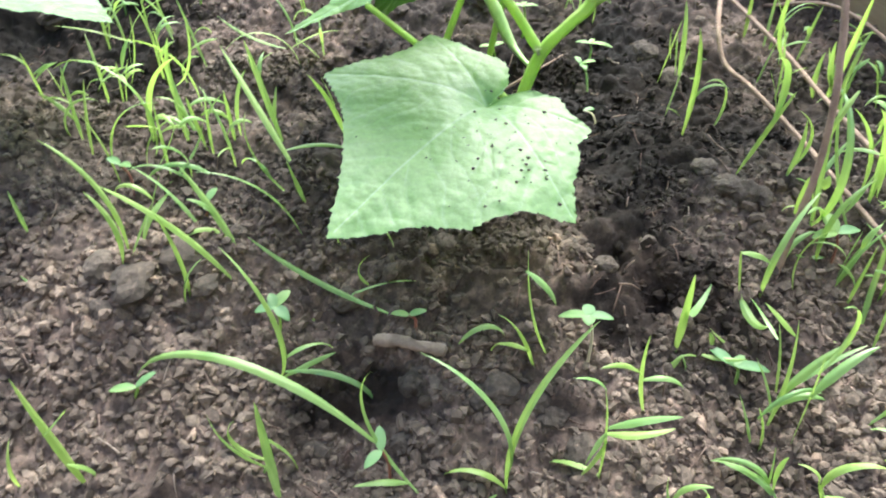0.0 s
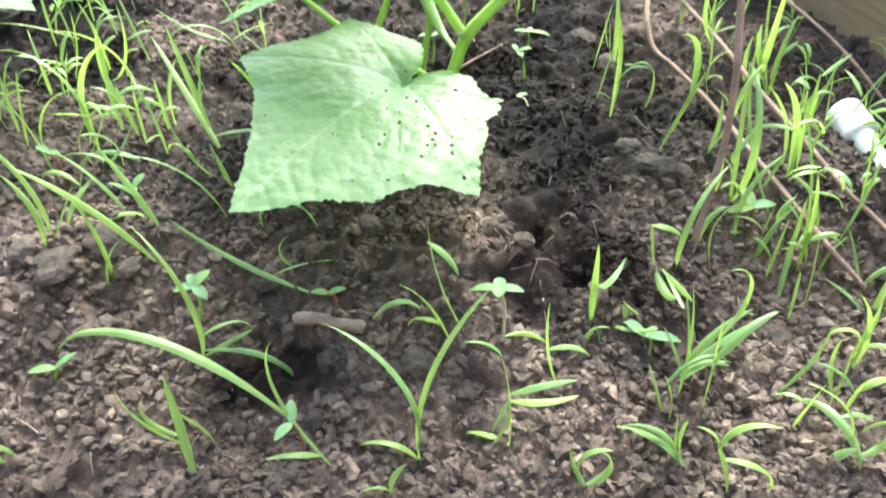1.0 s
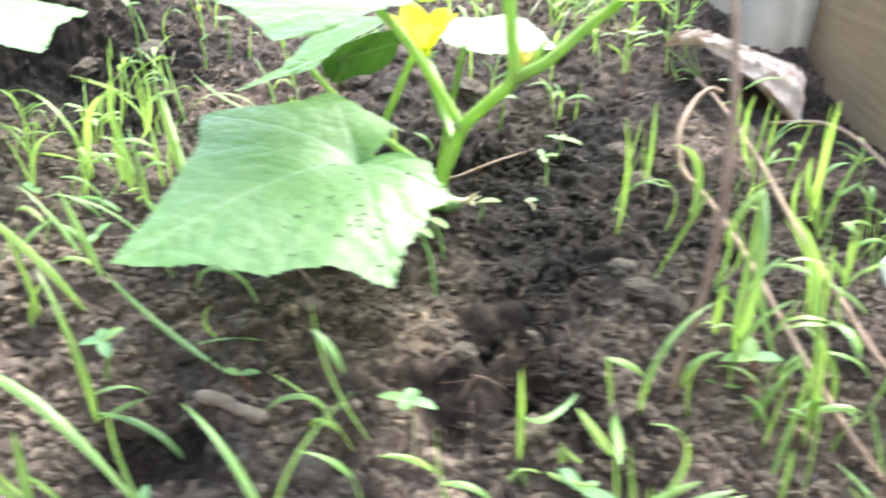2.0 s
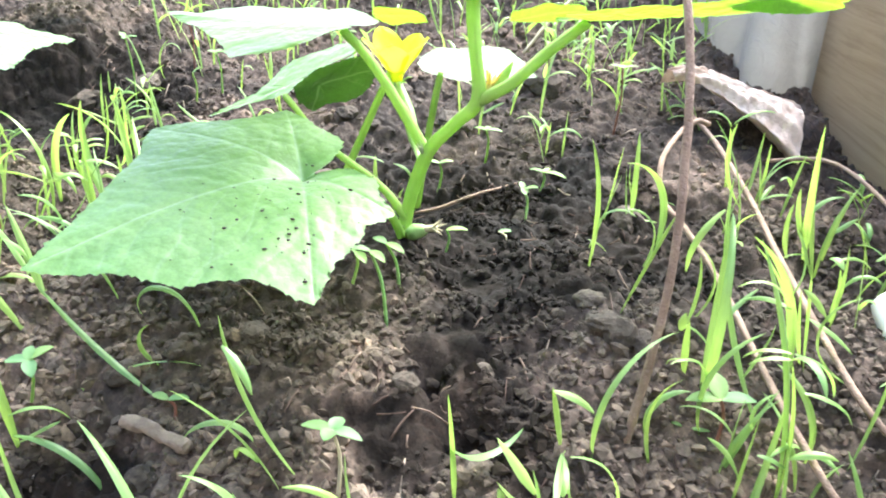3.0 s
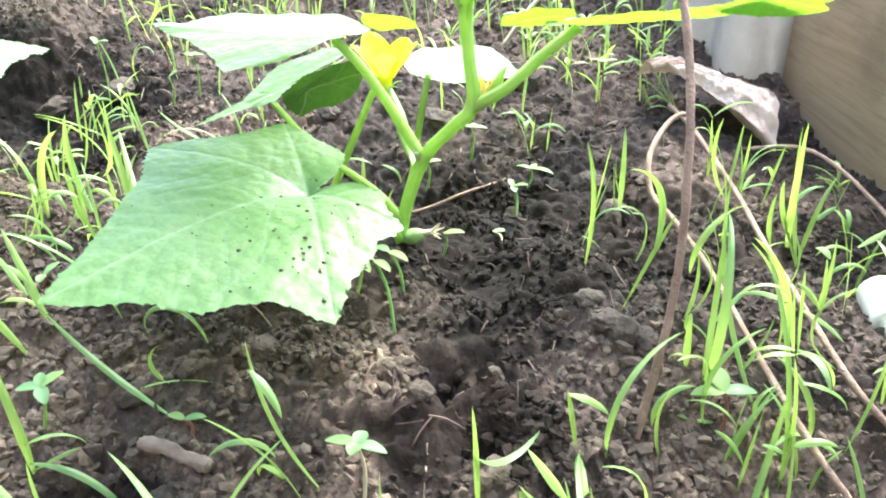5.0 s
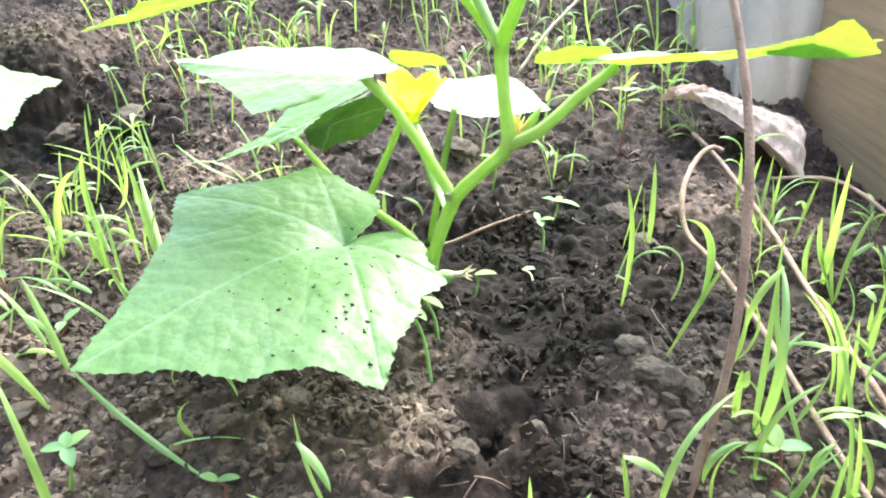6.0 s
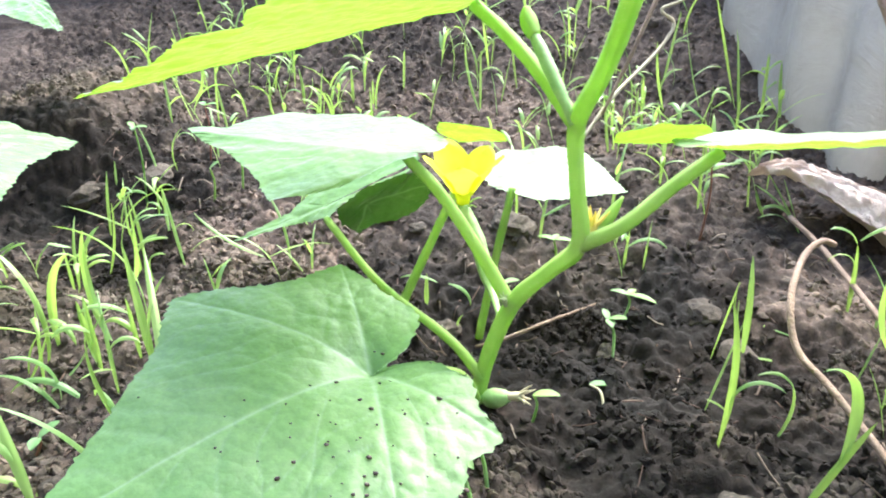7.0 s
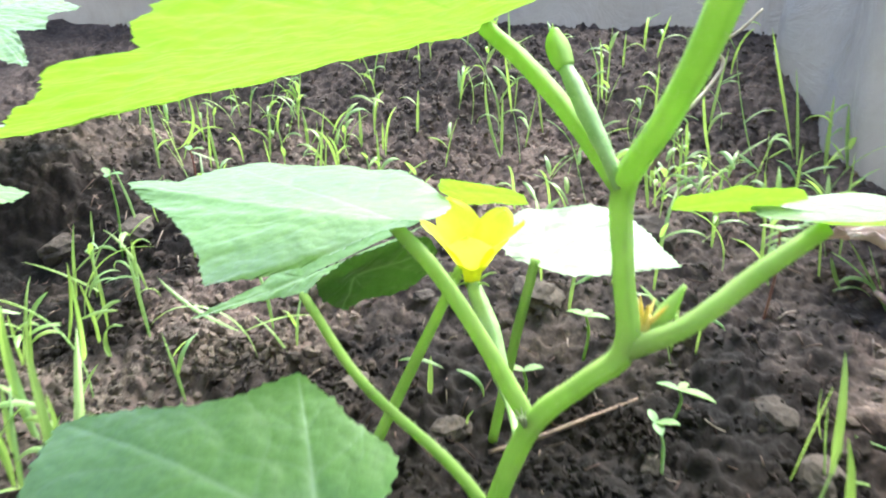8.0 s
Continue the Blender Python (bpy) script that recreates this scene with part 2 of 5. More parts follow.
def leaf_material(name, deep, pale, through_colour, share):
    """A cucumber leaf: blistered between its paler veins, with a dull bloom, letting light through."""
    s = Nodes(name, 0.5, 0.62)
    vein = s.attribute("vein")
    patches = s.noise(38, 4, 0.6)
    col = s.ramp(patches, (0.3, deep), (0.7, pale))
    fine = s.ramp(s.noise(520, 3, 0.6), (0.3, (0.88, 0.88, 0.88)), (0.7, (1.1, 1.1, 1.1)))
    col = s.mix(1.0, col, fine, "MULTIPLY")
    col = s.mix(s.math("MULTIPLY", vein, 0.6), col, (0.36, 0.52, 0.28))
    s.bsdf.inputs["Sheen Weight"].default_value, s.bsdf.inputs["Sheen Roughness"].default_value = 0.6, 0.32   # fine bristles
    dust = s.ramp(s.noise(95, 6, 0.75), (0.64, (0, 0, 0)), (0.74, (0.6, 0.6, 0.6)))
    col = s.mix(s.math("MULTIPLY", dust, 0.35), col, (0.36, 0.38, 0.28))
    s.set("Base Color", col)
    s.set("Roughness", s.ramp(s.noise(150, 3), (0.3, (0.36, 0.36, 0.36)), (0.7, (0.50, 0.50, 0.50))))
    s.bump(s.math("SUBTRACT", s.math("ADD", s.math("MULTIPLY", s.noise(210, 4, 0.6), 0.8), s.math("MULTIPLY", s.cells(190), -0.9)), s.math("MULTIPLY", vein, 0.1)), 0.0010, 0.45)
    veiny = s.ramp(vein, (0.0, through_colour), (1.0, tuple(c * 0.8 for c in through_colour)))
    s.thin(s.mix(1.0, veiny, fine, "MULTIPLY"), share)
    return s.mat


def green_material(name, low, high, scale=60, share=0.0, through_colour=(0.3, 0.5, 0.05), rough=0.45, random=False):
    s = Nodes(name, rough, 0.6 if rough < 0.4 else 0.4)
    col = s.ramp(s.noise(scale, 4, 0.6), (0.3, low), (0.7, high))
    if random:
        col = s.mix(1.0, col, s.ramp(s.random(), (0, (0.78, 0.88, 1.0)), (0.5, (1, 1, 1)), (1, (1.18, 1.07, 0.82))), "MULTIPLY")
    s.set("Base Color", col)
    s.bump(s.noise(scale * 9, 3), 0.0004 if rough < 0.75 else 0.0016, 0.4 if rough < 0.75 else 0.9)
    if share:
        s.thin(s.ramp(s.noise(scale, 2), (0.2, tuple(c * 0.8 for c in through_colour)), (0.8, through_colour)), share)
    return s.mat


# Ground is darker than the crumbs: shade of the gaps put into its colour.
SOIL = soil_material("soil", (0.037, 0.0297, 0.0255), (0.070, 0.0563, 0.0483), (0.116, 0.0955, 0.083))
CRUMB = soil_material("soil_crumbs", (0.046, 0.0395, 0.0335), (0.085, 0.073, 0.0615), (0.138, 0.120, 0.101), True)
# Same leaf as LEAF, with the shade under other leaves put into its colour.
PAINTED_SHADE_LEAF = leaf_material("leaf_painted_shade", (0.055, 0.15, 0.035), (0.10, 0.22, 0.06), (0.12, 0.3, 0.02), 0.06)
LEAF = leaf_material("cucumber_leaf", (0.104, 0.232, 0.062), (0.158, 0.300, 0.094), (0.34, 0.62, 0.03), 0.32)
STEM = green_material("green_stem", (0.33, 0.52, 0.12), (0.49, 0.66, 0.21), 55, 0.44, (0.5, 0.76, 0.16), 0.55)
HAIR = green_material("pale_hair", (0.42, 0.5, 0.3), (0.55, 0.6, 0.42), 40, 0.4, (0.6, 0.7, 0.4))
PETAL = green_material("yellow_petal", (0.74, 0.77, 0.03), (0.84, 0.85, 0.06), 120, 0.5, (0.90, 0.95, 0.05), 0.6)
BUD = green_material("pale_bud", (0.82, 0.58, 0.10), (0.88, 0.80, 0.35), 160, 0.35, (0.9, 0.8, 0.2), 0.6)
FRUIT = green_material("young_fruit", (0.22, 0.39, 0.12), (0.38, 0.54, 0.24), 130, 0.0, rough=0.4)
GRASS = green_material("grass_blade", (0.20, 0.36, 0.10), (0.34, 0.51, 0.19), 45, 0.42, (0.44, 0.68, 0.12), 0.34, True)
SEEDLING = green_material("seedling_leaf", (0.17, 0.32, 0.12), (0.28, 0.44, 0.19), 60, 0.38, (0.34, 0.58, 0.08), 0.45, True)
RED_STALK = green_material("red_stalk", (0.16, 0.05, 0.045), (0.25, 0.12, 0.07), 90)
TWIG = green_material("brown_twig", (0.20, 0.135, 0.10), (0.40, 0.285, 0.22), 75, rough=0.8)
GREY_WOOD = green_material("grey_wood", (0.23, 0.175, 0.135), (0.40, 0.32, 0.255), 160, rough=0.85)
PALE_TENDRIL = green_material("dry_tendril", (0.42, 0.37, 0.24), (0.6, 0.55, 0.38), 50, rough=0.7)
DRY_LEAF = green_material("withered_leaf", (0.55, 0.41, 0.33), (0.86, 0.73, 0.64), 60, 0.12, (0.4, 0.3, 0.2), 0.85)
WHITE_PLASTIC = green_material("white_plastic", (0.78, 0.80, 0.79), (0.84, 0.85, 0.84), 30, rough=0.3)


def plank_material():
    s = Nodes("weathered_plank", 0.75, 0.3)
    grain = s.noise(9, 6, 0.65, (1.2, 6, 14), 1.2)
    col = s.ramp(grain, (0.28, (0.25, 0.175, 0.100)), (0.5, (0.33, 0.24, 0.145)), (0.75, (0.40, 0.30, 0.185)))
    stain = s.ramp(s.noise(11, 4, 0.6), (0.56, (0, 0, 0)), (0.68, (1, 1, 1)))
    col = s.mix(s.math("MULTIPLY", stain, 0.35), col, (0.11, 0.085, 0.065))
    s.set("Base Color", col)
    s.bump(grain, 0.002, 0.25)
    return s.mat


def sheet_material():
    s = Nodes("grey_plastic_sheet", 0.42, 0.45)
    col = s.ramp(s.noise(5, 6, 0.65), (0.3, (0.19, 0.180, 0.168)), (0.7, (0.36, 0.344, 0.32)))
    dirt = s.ramp(s.noise(26, 6, 0.7), (0.5, (0, 0, 0)), (0.75, (1, 1, 1)))
    col = s.mix(s.math("MULTIPLY", dirt, 0.3), col, (0.12, 0.10, 0.085))
    s.set("Base Color", col)
    s.bump(s.noise(14, 6, 0.7, None, 1.5), 0.012, 0.5)
    s.thin(s.ramp(s.noise(4, 3), (0.2, (0.26, 0.26, 0.255)), (0.8, (0.38, 0.38, 0.37))), 0.15)
    return s.mat


PLANK, SHEET = plank_material(), sheet_material()


# ---- ground ----
def graded(lo, hi, a, b, step):
    """Even steps from a to b, growing ones out to lo and hi."""
    mid = list(np.arange(a, b, step))
    left, right, d = [a], [mid[-1]], step
    while left[-1] > lo:
        d *= 1.35
        left.append(left[-1] - d)
    d = step
    while right[-1] < hi:
        d *= 1.35
        right.append(right[-1] + d)
    return np.array(left[:0:-1] + mid + right[1:])


def build_ground():
    gx, gy = graded(-4, 4, -0.66, 0.42, 0.0017), graded(-3, 5, 0.09, 1.10, 0.0018)
    X, Y = np.meshgrid(gx, gy)
    Z = ground_z(X, Y)
    n, m = len(gy), len(gx)
    me = bpy.data.meshes.new("ground")
    me.vertices.add(n * m)
    me.vertices.foreach_set("co", np.stack([X, Y, Z], -1).astype(np.float32).ravel())
    i = (np.arange(n - 1)[:, None] * m + np.arange(m - 1)[None, :]).ravel()
    quads = np.stack([i, i + 1, i + 1 + m, i + m], -1)
    me.loops.add(quads.size)
    me.loops.foreach_set("vertex_index", quads.ravel().astype(np.int32))
    me.polygons.add(len(quads))
    me.polygons.foreach_set("loop_start", (np.arange(len(quads)) * 4).astype(np.int32))
    me.polygons.foreach_set("loop_total", np.full(len(quads), 4, np.int32))
    me.update(calc_edges=True)
    me.attributes.new("damp_shade", "FLOAT", "POINT").data.foreach_set("value", damp_shade_at(X, Y).astype(np.float32).ravel())
    me.attributes.new("dry", "FLOAT", "POINT").data.foreach_set("value", dry_at(X, Y).astype(np.float32).ravel())
    me.materials.append(SOIL)
    me.shade_smooth()
    return tagged(new("ground", me), "dark brown crumbly garden soil, moist, with shade painted under the plant and in hollows", "soil", kind="structure")


build_ground()

# ---- the edge of the bed: plastic sheet and plank ----
def build_sheet():
    """Grey sheet that hangs behind the bed and comes forward to the plank."""
    path = [(-2.2, 0.95), (-1.3, 1.02), (-0.7, 1.02), (-0.35, 1.06), (0.0, 1.11), (0.13, 1.09), (0.178, 0.99), (0.207, 0.86), (0.262, 0.765), (0.33, 0.74)]
    line = smooth_line([(x, y, 0, 0) for x, y in path], 14)
    rows, verts, faces = 26, [], []
    for i, p in enumerate(line):
        a, b = line[max(i - 1, 0)], line[min(i + 1, len(line) - 1)]
        out = Vector((b[1] - a[1], a[0] - b[0], 0)).normalized()
        for k in range(rows):
            h = k / (rows - 1)
            z = -0.02 + 0.30 * h
            fold = 0.030 * noise.noise((i * 0.13, k * 0.06, 3.0)) + 0.009 * noise.noise((i * 0.3 + k * 0.1, k * 0.11, 8.0))
            slope = 0.05 * max(0, 0.22 - z)
            q = Vector((p[0], p[1], z)) + out * (fold + slope)
            verts.append(q)
    for i in range(len(line) - 1):
        for k in range(rows - 1):
            j = i * rows + k
            faces.append((j, j + rows, j + rows + 1, j + 1))
    ob = mesh_object("plastic_sheet", verts, faces, SHEET)
    tagged(ob, "grey plastic sheet hanging in soft folds behind the bed", "plastic sheet", kind="structure")


build_sheet()


def build_unseen_walls():
    """Plain walls added out of view to cut front light, open to the sky above."""
    for name, a, b in (("wall_south", (-2.2, -1.0), (1.6, -1.0)), ("wall_west", (-2.2, 0.95), (-2.2, -1.0)), ("wall_east", (1.6, -1.0), (1.6, 0.9))):
        ax = Vector((b[0] - a[0], b[1] - a[1], 0))
        out = Vector((ax.y, -ax.x, 0)).normalized() * 0.03
        verts = []
        for h in (-0.15, 1.7):
            for p, o in ((a, 0), (b, 0), (b, 1), (a, 1)):
                verts.append(Vector((*p, h)) + out * o)
        tagged(mesh_object(name, verts, [(0, 1, 5, 4), (1, 2, 6, 5), (2, 3, 7, 6), (3, 0, 4, 7), (4, 5, 6, 7), (3, 2, 1, 0)], SHEET, False), "unseen grey wall added to block front light", "wall", kind="structure")


build_unseen_walls()


def build_plank():
    bm = bmesh.new()
    bmesh.ops.create_cube(bm, size=1)
    bmesh.ops.scale(bm, vec=(0.9, 0.032, 0.215), verts=bm.verts)
    bmesh.ops.subdivide_edges(bm, edges=bm.edges[:], cuts=14, use_grid_fill=True)
    for v in bm.verts:
        v.co += Vector((0.002 * noise.noise(v.co * 30), 0.003 * noise.noise(v.co * 14 + Vector((5, 0, 0))), 0.004 * noise.noise(v.co * 9 + Vector((0, 7, 0)))))
    bmesh.ops.translate(bm, vec=(0.45, 0, 0), verts=bm.verts)
    me = bpy.data.meshes.new("plank")
    bm.to_mesh(me)
    bm.free()
    me.materials.append(PLANK)
    me.shade_smooth()
    ob = new("plank", me)
    ob.matrix_world = pose(0.318, 0.755, 0.10, 4, 3, -72)
    tagged(ob, "weathered pale wooden plank standing on edge beside the soil", "plank")


build_plank()


# ---- cucumber leaves ----
def leaf_mesh(keys, quad, folds=(0.0, 0.0), rings=46, per_edge=16, tooth=0.0019, seed=0, relief=1.0, funnel=(0.0, 1.0)):
    """A lobed leaf round its stalk's end at the origin, tip along +x, top along +z. keys: (degrees, radius) of the corners from the
    sinus round to the sinus again. Gives verts, faces and the vein value of each vertex."""
    rnd = random.Random(seed)
    corners = [Vector((r * math.cos(radians(a)), r * math.sin(radians(a)))) for a, r in keys]
    edge, teeth = [], []
    for a, b in zip(corners[:-1], corners[1:]):
        along = b - a
        out = Vector((along.y, -along.x)).normalized()
        n, jog = max(6, int(along.length / 0.0011)), rnd.randrange(9)
        for k in range(n):
            t = k / n
            bow = 0.012 * along.length * math.sin(math.pi * t) * (1 if out.dot(a + b) > 0 else -1)
            saw = (((k + jog) * 0.0011 * 210) % 1.0) ** 1.5 * tooth * (0.6 + 1.3 * noise.noise((k * 0.21, seed, len(edge) * 0.17)))
            sign = 1 if out.dot(a + b) > 0 else -1
            edge.append(a + along * t + out * bow)
            teeth.append(out * saw * sign)
    edge.append(corners[-1])
    teeth.append(Vector((0, 0)))
    long = max(q.length for q in corners)
    veins = [c for b, c, d in zip(corners[:-2], corners[1:-1], corners[2:]) if c.length > 0.25 * long and c.length >= b.length and c.length >= d.length]
    verts, faces, value = [], [], []
    n = len(edge)
    for i in range(rings + 1):
        s = (i / rings) ** 0.85
        for e, saw in zip(edge, teeth):
            p = e * s + saw * s ** 10
            u, v = p.x, p.y
            w = quad[0] * u * u + quad[1] * v * v + quad[2] * u * v + (folds[0] * v if v > 0 else -folds[1] * v)
            w += funnel[0] * (1 - math.exp(-p.length / funnel[1]))
            main, second = 1e9, 1e9
            for c in veins:
                d = c.normalized()
                along = p.dot(d)
                off = abs(p.x * d.y - p.y * d.x)
                if 0 < along < c.length * 0.97:
                    width = 0.0010 * (1 - 0.7 * along / c.length)
                    main = min(main, off / width)
                    if off < along * 0.75:
                        phase = (along - off * 0.9 + 0.010 * noise.noise((u * 40, v * 40, seed + 20))) / 0.017
                        second = min(second, abs(phase - round(phase)) * 0.017 / 0.0005)
            vein = max(math.exp(-main * main), 0.5 * math.exp(-second * second))
            puff = 0.0012 * noise.noise((u * 150, v * 150, seed)) + 0.0018 * noise.noise((u * 75, v * 75, seed + 2)) + 0.0026 * noise.noise((u * 24, v * 24, seed + 4))
            puff = relief * (puff * 0.6 + 0.0007 * min(1, second / 9) * min(1, s * 2) * 1.0)
            wave = 0.0020 * s ** 3 * noise.noise((e.x * 45, e.y * 45, seed + 9))
            verts.append(Vector((u, v, w + puff * min(1, s * 3) + wave - 0.00022 * math.exp(-main * main * 0.15))))
            value.append(vein)
    for i in range(rings):
        for k in range(n - 1):
            j = i * n + k
            faces.append((j, j + n, j + n + 1, j + 1) if i else (j, j + n, j + n + 1))
    return verts, faces, value


def leaf(parent, origin, tip, up, keys, quad=(0, 0, 0), label="", material=None, **more):
    """A leaf blade under a plant: stalk's end at origin, pointing at tip, its top facing up."""
    x = (Vector(tip) - Vector(origin)).normalized()
    z = Vector(up)
    z = (z - x * z.dot(x)).normalized()
    y = z.cross(x)
    m = Matrix((x, y, z)).transposed().to_4x4()
    m.translation = origin
    verts, faces, value = leaf_mesh(keys, quad, **more)
    ob = part("leaf", ([m @ v for v in verts], faces), material or LEAF, parent, label)
    me = ob.data
    att = me.attributes.new("vein", "FLOAT", "POINT")
    att.data.foreach_set("value", value)
    return ob


def hairs(line_points, count, length, seed, steps=6):
    """Short stiff hairs on a stalk."""
    rnd = random.Random(seed)
    line = smooth_line(line_points, steps)
    verts, faces = [], []
    for _ in range(count):
        i = rnd.randrange(len(line) - 1)
        t = rnd.random()
        row = line[i] * (1 - t) + line[i + 1] * t
        d = Vector((rnd.gauss(0, 1), rnd.gauss(0, 1), rnd.gauss(0, 1))).normalized()
        ahead = Vector(line[i + 1][:3] - line[i][:3]).normalized()
        d = (d - ahead * d.dot(ahead)).normalized()
        p = Vector(row[:3]) + d * row[3] * 0.95
        q = p + d * length * rnd.uniform(0.5, 1.2)
        s = ahead * 0.00009
        t2 = d.cross(ahead) * 0.00009
        n = len(verts)
        verts += [p + s, p - s, p + t2, q]
        faces += [(n, n + 1, n + 3), (n + 1, n + 2, n + 3), (n + 2, n, n + 3)]
    return verts, faces


plant = thing("cucumber_plant", (0.043, 0.403, ground_at(0.043, 0.403)), "green cucumber plant with lobed leaves and a yellow flower in soil", "plant")
main_stem = [(.040, .403, .004, .0052), (.046, .404, .045, .0046), (.058, .405, .081, .0047), (.074, .406, .100, .0042), (.086, .408, .114, .0047),
             (.083, .411, .140, .0041), (.081, .412, .165, .0046), (.092, .382, .192, .0041), (.101, .350, .220, .0040), (.109, .332, .26, .0036), (.113, .325, .34, .003)]
main_stem = [(x, y, z, r * 0.80) for x, y, z, r in main_stem]
stem = part("stem", tube(main_stem, 18, 7, 0.09, 0.06), STEM, plant)
part("hair", hairs(main_stem, 2200, 0.0016, 3), HAIR, stem)


def petiole(points, seed, count=620):
    ob = part("petiole", tube(points, 12, 7, 0.09, 0.06, seed), STEM, plant)
    part("hair", hairs(points, count, 0.0014, seed), HAIR, ob)


petiole([(.058, .405, .081, .0032), (.040, .408, .108, .0028), (.022, .411, .131, .0026), (.006, .414, .1445, .0024)], 1)      # to the raised back leaf
petiole([(.046, .402, .040, .0026), (.028, .405, .058, .0022), (-.014, .422, .074, .0020), (-.0562, .4535, .0915, .0020)], 2)
petiole([(-.0190, .4390, .0285, .0026), (-0.0053, 0.4500, 0.0625, 0.0024), (0.0098, 0.4620, 0.1000, 0.0022), (0.0136, 0.4650, 0.1094, 0.0019)], 3)
petiole([(.022, .490, .006, .0025), (.0313, .488, .060, .0023), (.0372, .4866, .090, .0022), (.040, .490, .106, .0020)], 4)
petiole([(.086, .408, .113, .0036), (.104, .410, .124, .0032), (.122, .417, .141, .0030), (.139, .425, .1545, .0027)], 5)
petiole([(.081, .412, .165, .0036), (.066, .422, .180, .0032), (.047, .433, .196, .0030), (.030, .440, .2075, .0028)], 6)
petiole([(.046, .401, .022, .0026), (.042, .38, .055, .0023), (.033, .348, .078, .0023), (.0248, .320, .0915, .0022)], 7)

# the broad leaf low in front
leaf(plant, (.0243, .319, .0932), (-.0443, .2182, .0872), (.13, -.147, .981),
     [(-198, .003), (-190, .014), (-167, .026), (-157, .031), (-132, .037), (-112, .061), (-94, .055), (-80, .060), (-72, .070), (-62, .087), (-42, .076), (-33, .077), (-19, .085), (-8, .100), (0, .122),
      (9, .105), (18, .094), (29, .089), (37, .081), (45, .078), (53, .080), (63, .087), (71, .068), (83, .060), (90, .053), (106, .055), (114, .041), (128, .036), (141, .021), (150, .008), (158, .002)],
     (-0.85, -1.58, -0.315), "broad pale green leaf with dark dust specks", funnel=(.0127, .018), rings=64, relief=0.3, seed=1)
# the raised leaf behind it
leaf(plant, (.008, .412, .1475), (-.114, .425, .145), (-.02, .02, 1),
     [(-175, .006), (-145, .013), (-115, .024), (-82, .042), (-63, .068), (-47, .090), (-30, .114), (-22, .116), (-8, .112), (0, .124), (5, .105), (10, .089), (21, .073), (32, .066), (50, .064), (56, .047), (62, .026), (80, .010), (150, .007), (172, .005)],
     (-0.05, -0.1, 0), "pale green leaf raised on a hairy stalk", folds=(-0.24, -0.02), relief=0.4, tooth=0.0012, seed=2)
# its rolled edge, seen from below against the light
leaf(plant, (.0165, .449, .1473), (.0449, .446, .1457), (0, .8, .6),
     [(-178, .007), (-132, .007), (-80, .007), (-42, .012), (-21, .024), (-11, .029), (0, .029), (11, .016), (60, .008), (117, .006), (159, .008), (178, .007)],
     (0, 0, 0), "rolled yellow-green leaf lobe", rings=16, tooth=.0008, relief=0.3, seed=12)
# the leaf under it: its sunlit half a narrow slope towards the front
leaf(plant, (-.0606, .4640, .0950), (-.1145, .4495, .0728), (-.27, -.36, .89),
     [(-172, .058), (-165, .058), (-140, .049), (-116, .036), (-78, .029), (-50, .022), (-15, .024), (-4, .039), (3, .059), (8, .035), (24, .016), (99, .014), (150, .012), (172, .025), (178, .041), (184, .060)],
     (0.3, -0.3, 0), "pale green leaf under the raised one", rings=36, relief=0.6, tooth=.0012, seed=3)
# its other half, folded down into shade that its darker material paints in
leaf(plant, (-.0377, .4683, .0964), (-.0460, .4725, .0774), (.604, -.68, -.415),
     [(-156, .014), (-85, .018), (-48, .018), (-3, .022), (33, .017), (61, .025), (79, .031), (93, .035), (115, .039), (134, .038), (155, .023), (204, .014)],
     (2.0, 1.5, 0), "green leaf half hanging in shade, the shade painted as darker green", material=PAINTED_SHADE_LEAF, rings=36, seed=4)
# the leaf behind the flower
leaf(plant, (.039, .493, .1045), (.100, .507, .104), (0, -.08, 1),
     [(-178, .010), (-81, .006), (-45, .018), (-29, .026), (-6, .048), (0, .063), (15, .061), (30, .064), (53, .074), (68, .073), (95, .057), (116, .037), (140, .022), (178, .010)],
     (-0.4, -0.3, 0), "pale leaf behind the flower, bright with sky", rings=36, relief=0.5, seed=5)
# the level leaf out to one side
leaf(plant, (.139, .425, .1555), (.257, .428, .164), (-.05, .200, .98),
     [(-176, .005), (-150, .012), (-122, .016), (-95, .020), (-60, .028), (-38, .042), (-18, .080), (-8, .112), (0, .122), (9, .120), (18, .112), (34, .082), (60, .058), (95, .046), (128, .030), (148, .020), (170, .008)],
     (0.4, 0.3, -0.5), "pale green level leaf with a curled tip", folds=(0.06, 0.14), relief=0.6, seed=6)
leaf(plant, (.1164, .444, .1549), (.0951, .443, .1494), (.1, .8, .6),
     [(-180, .018), (-167, .020), (-120, .009), (-60, .006), (-37, .008), (0, .022), (17, .021), (35, .011), (90, .008), (143, .007), (180, .018)],
     (0, 0, 0), "rolled yellow-green leaf lobe", rings=16, tooth=.0008, relief=0.3, seed=13)
leaf(plant, (.2337, .405, .175), (.2525, .405, .1712), (0, .85, .5),
     [(-180, .010), (-165, .009), (-108, .013), (-90, .0135), (-53, .012), (0, .019), (16, .014), (72, .010), (146, .029), (155, .031), (180, .010)],
     (0, 0, 0), "curled yellow-green leaf tip", rings=16, tooth=.0008, relief=0.3, seed=14)
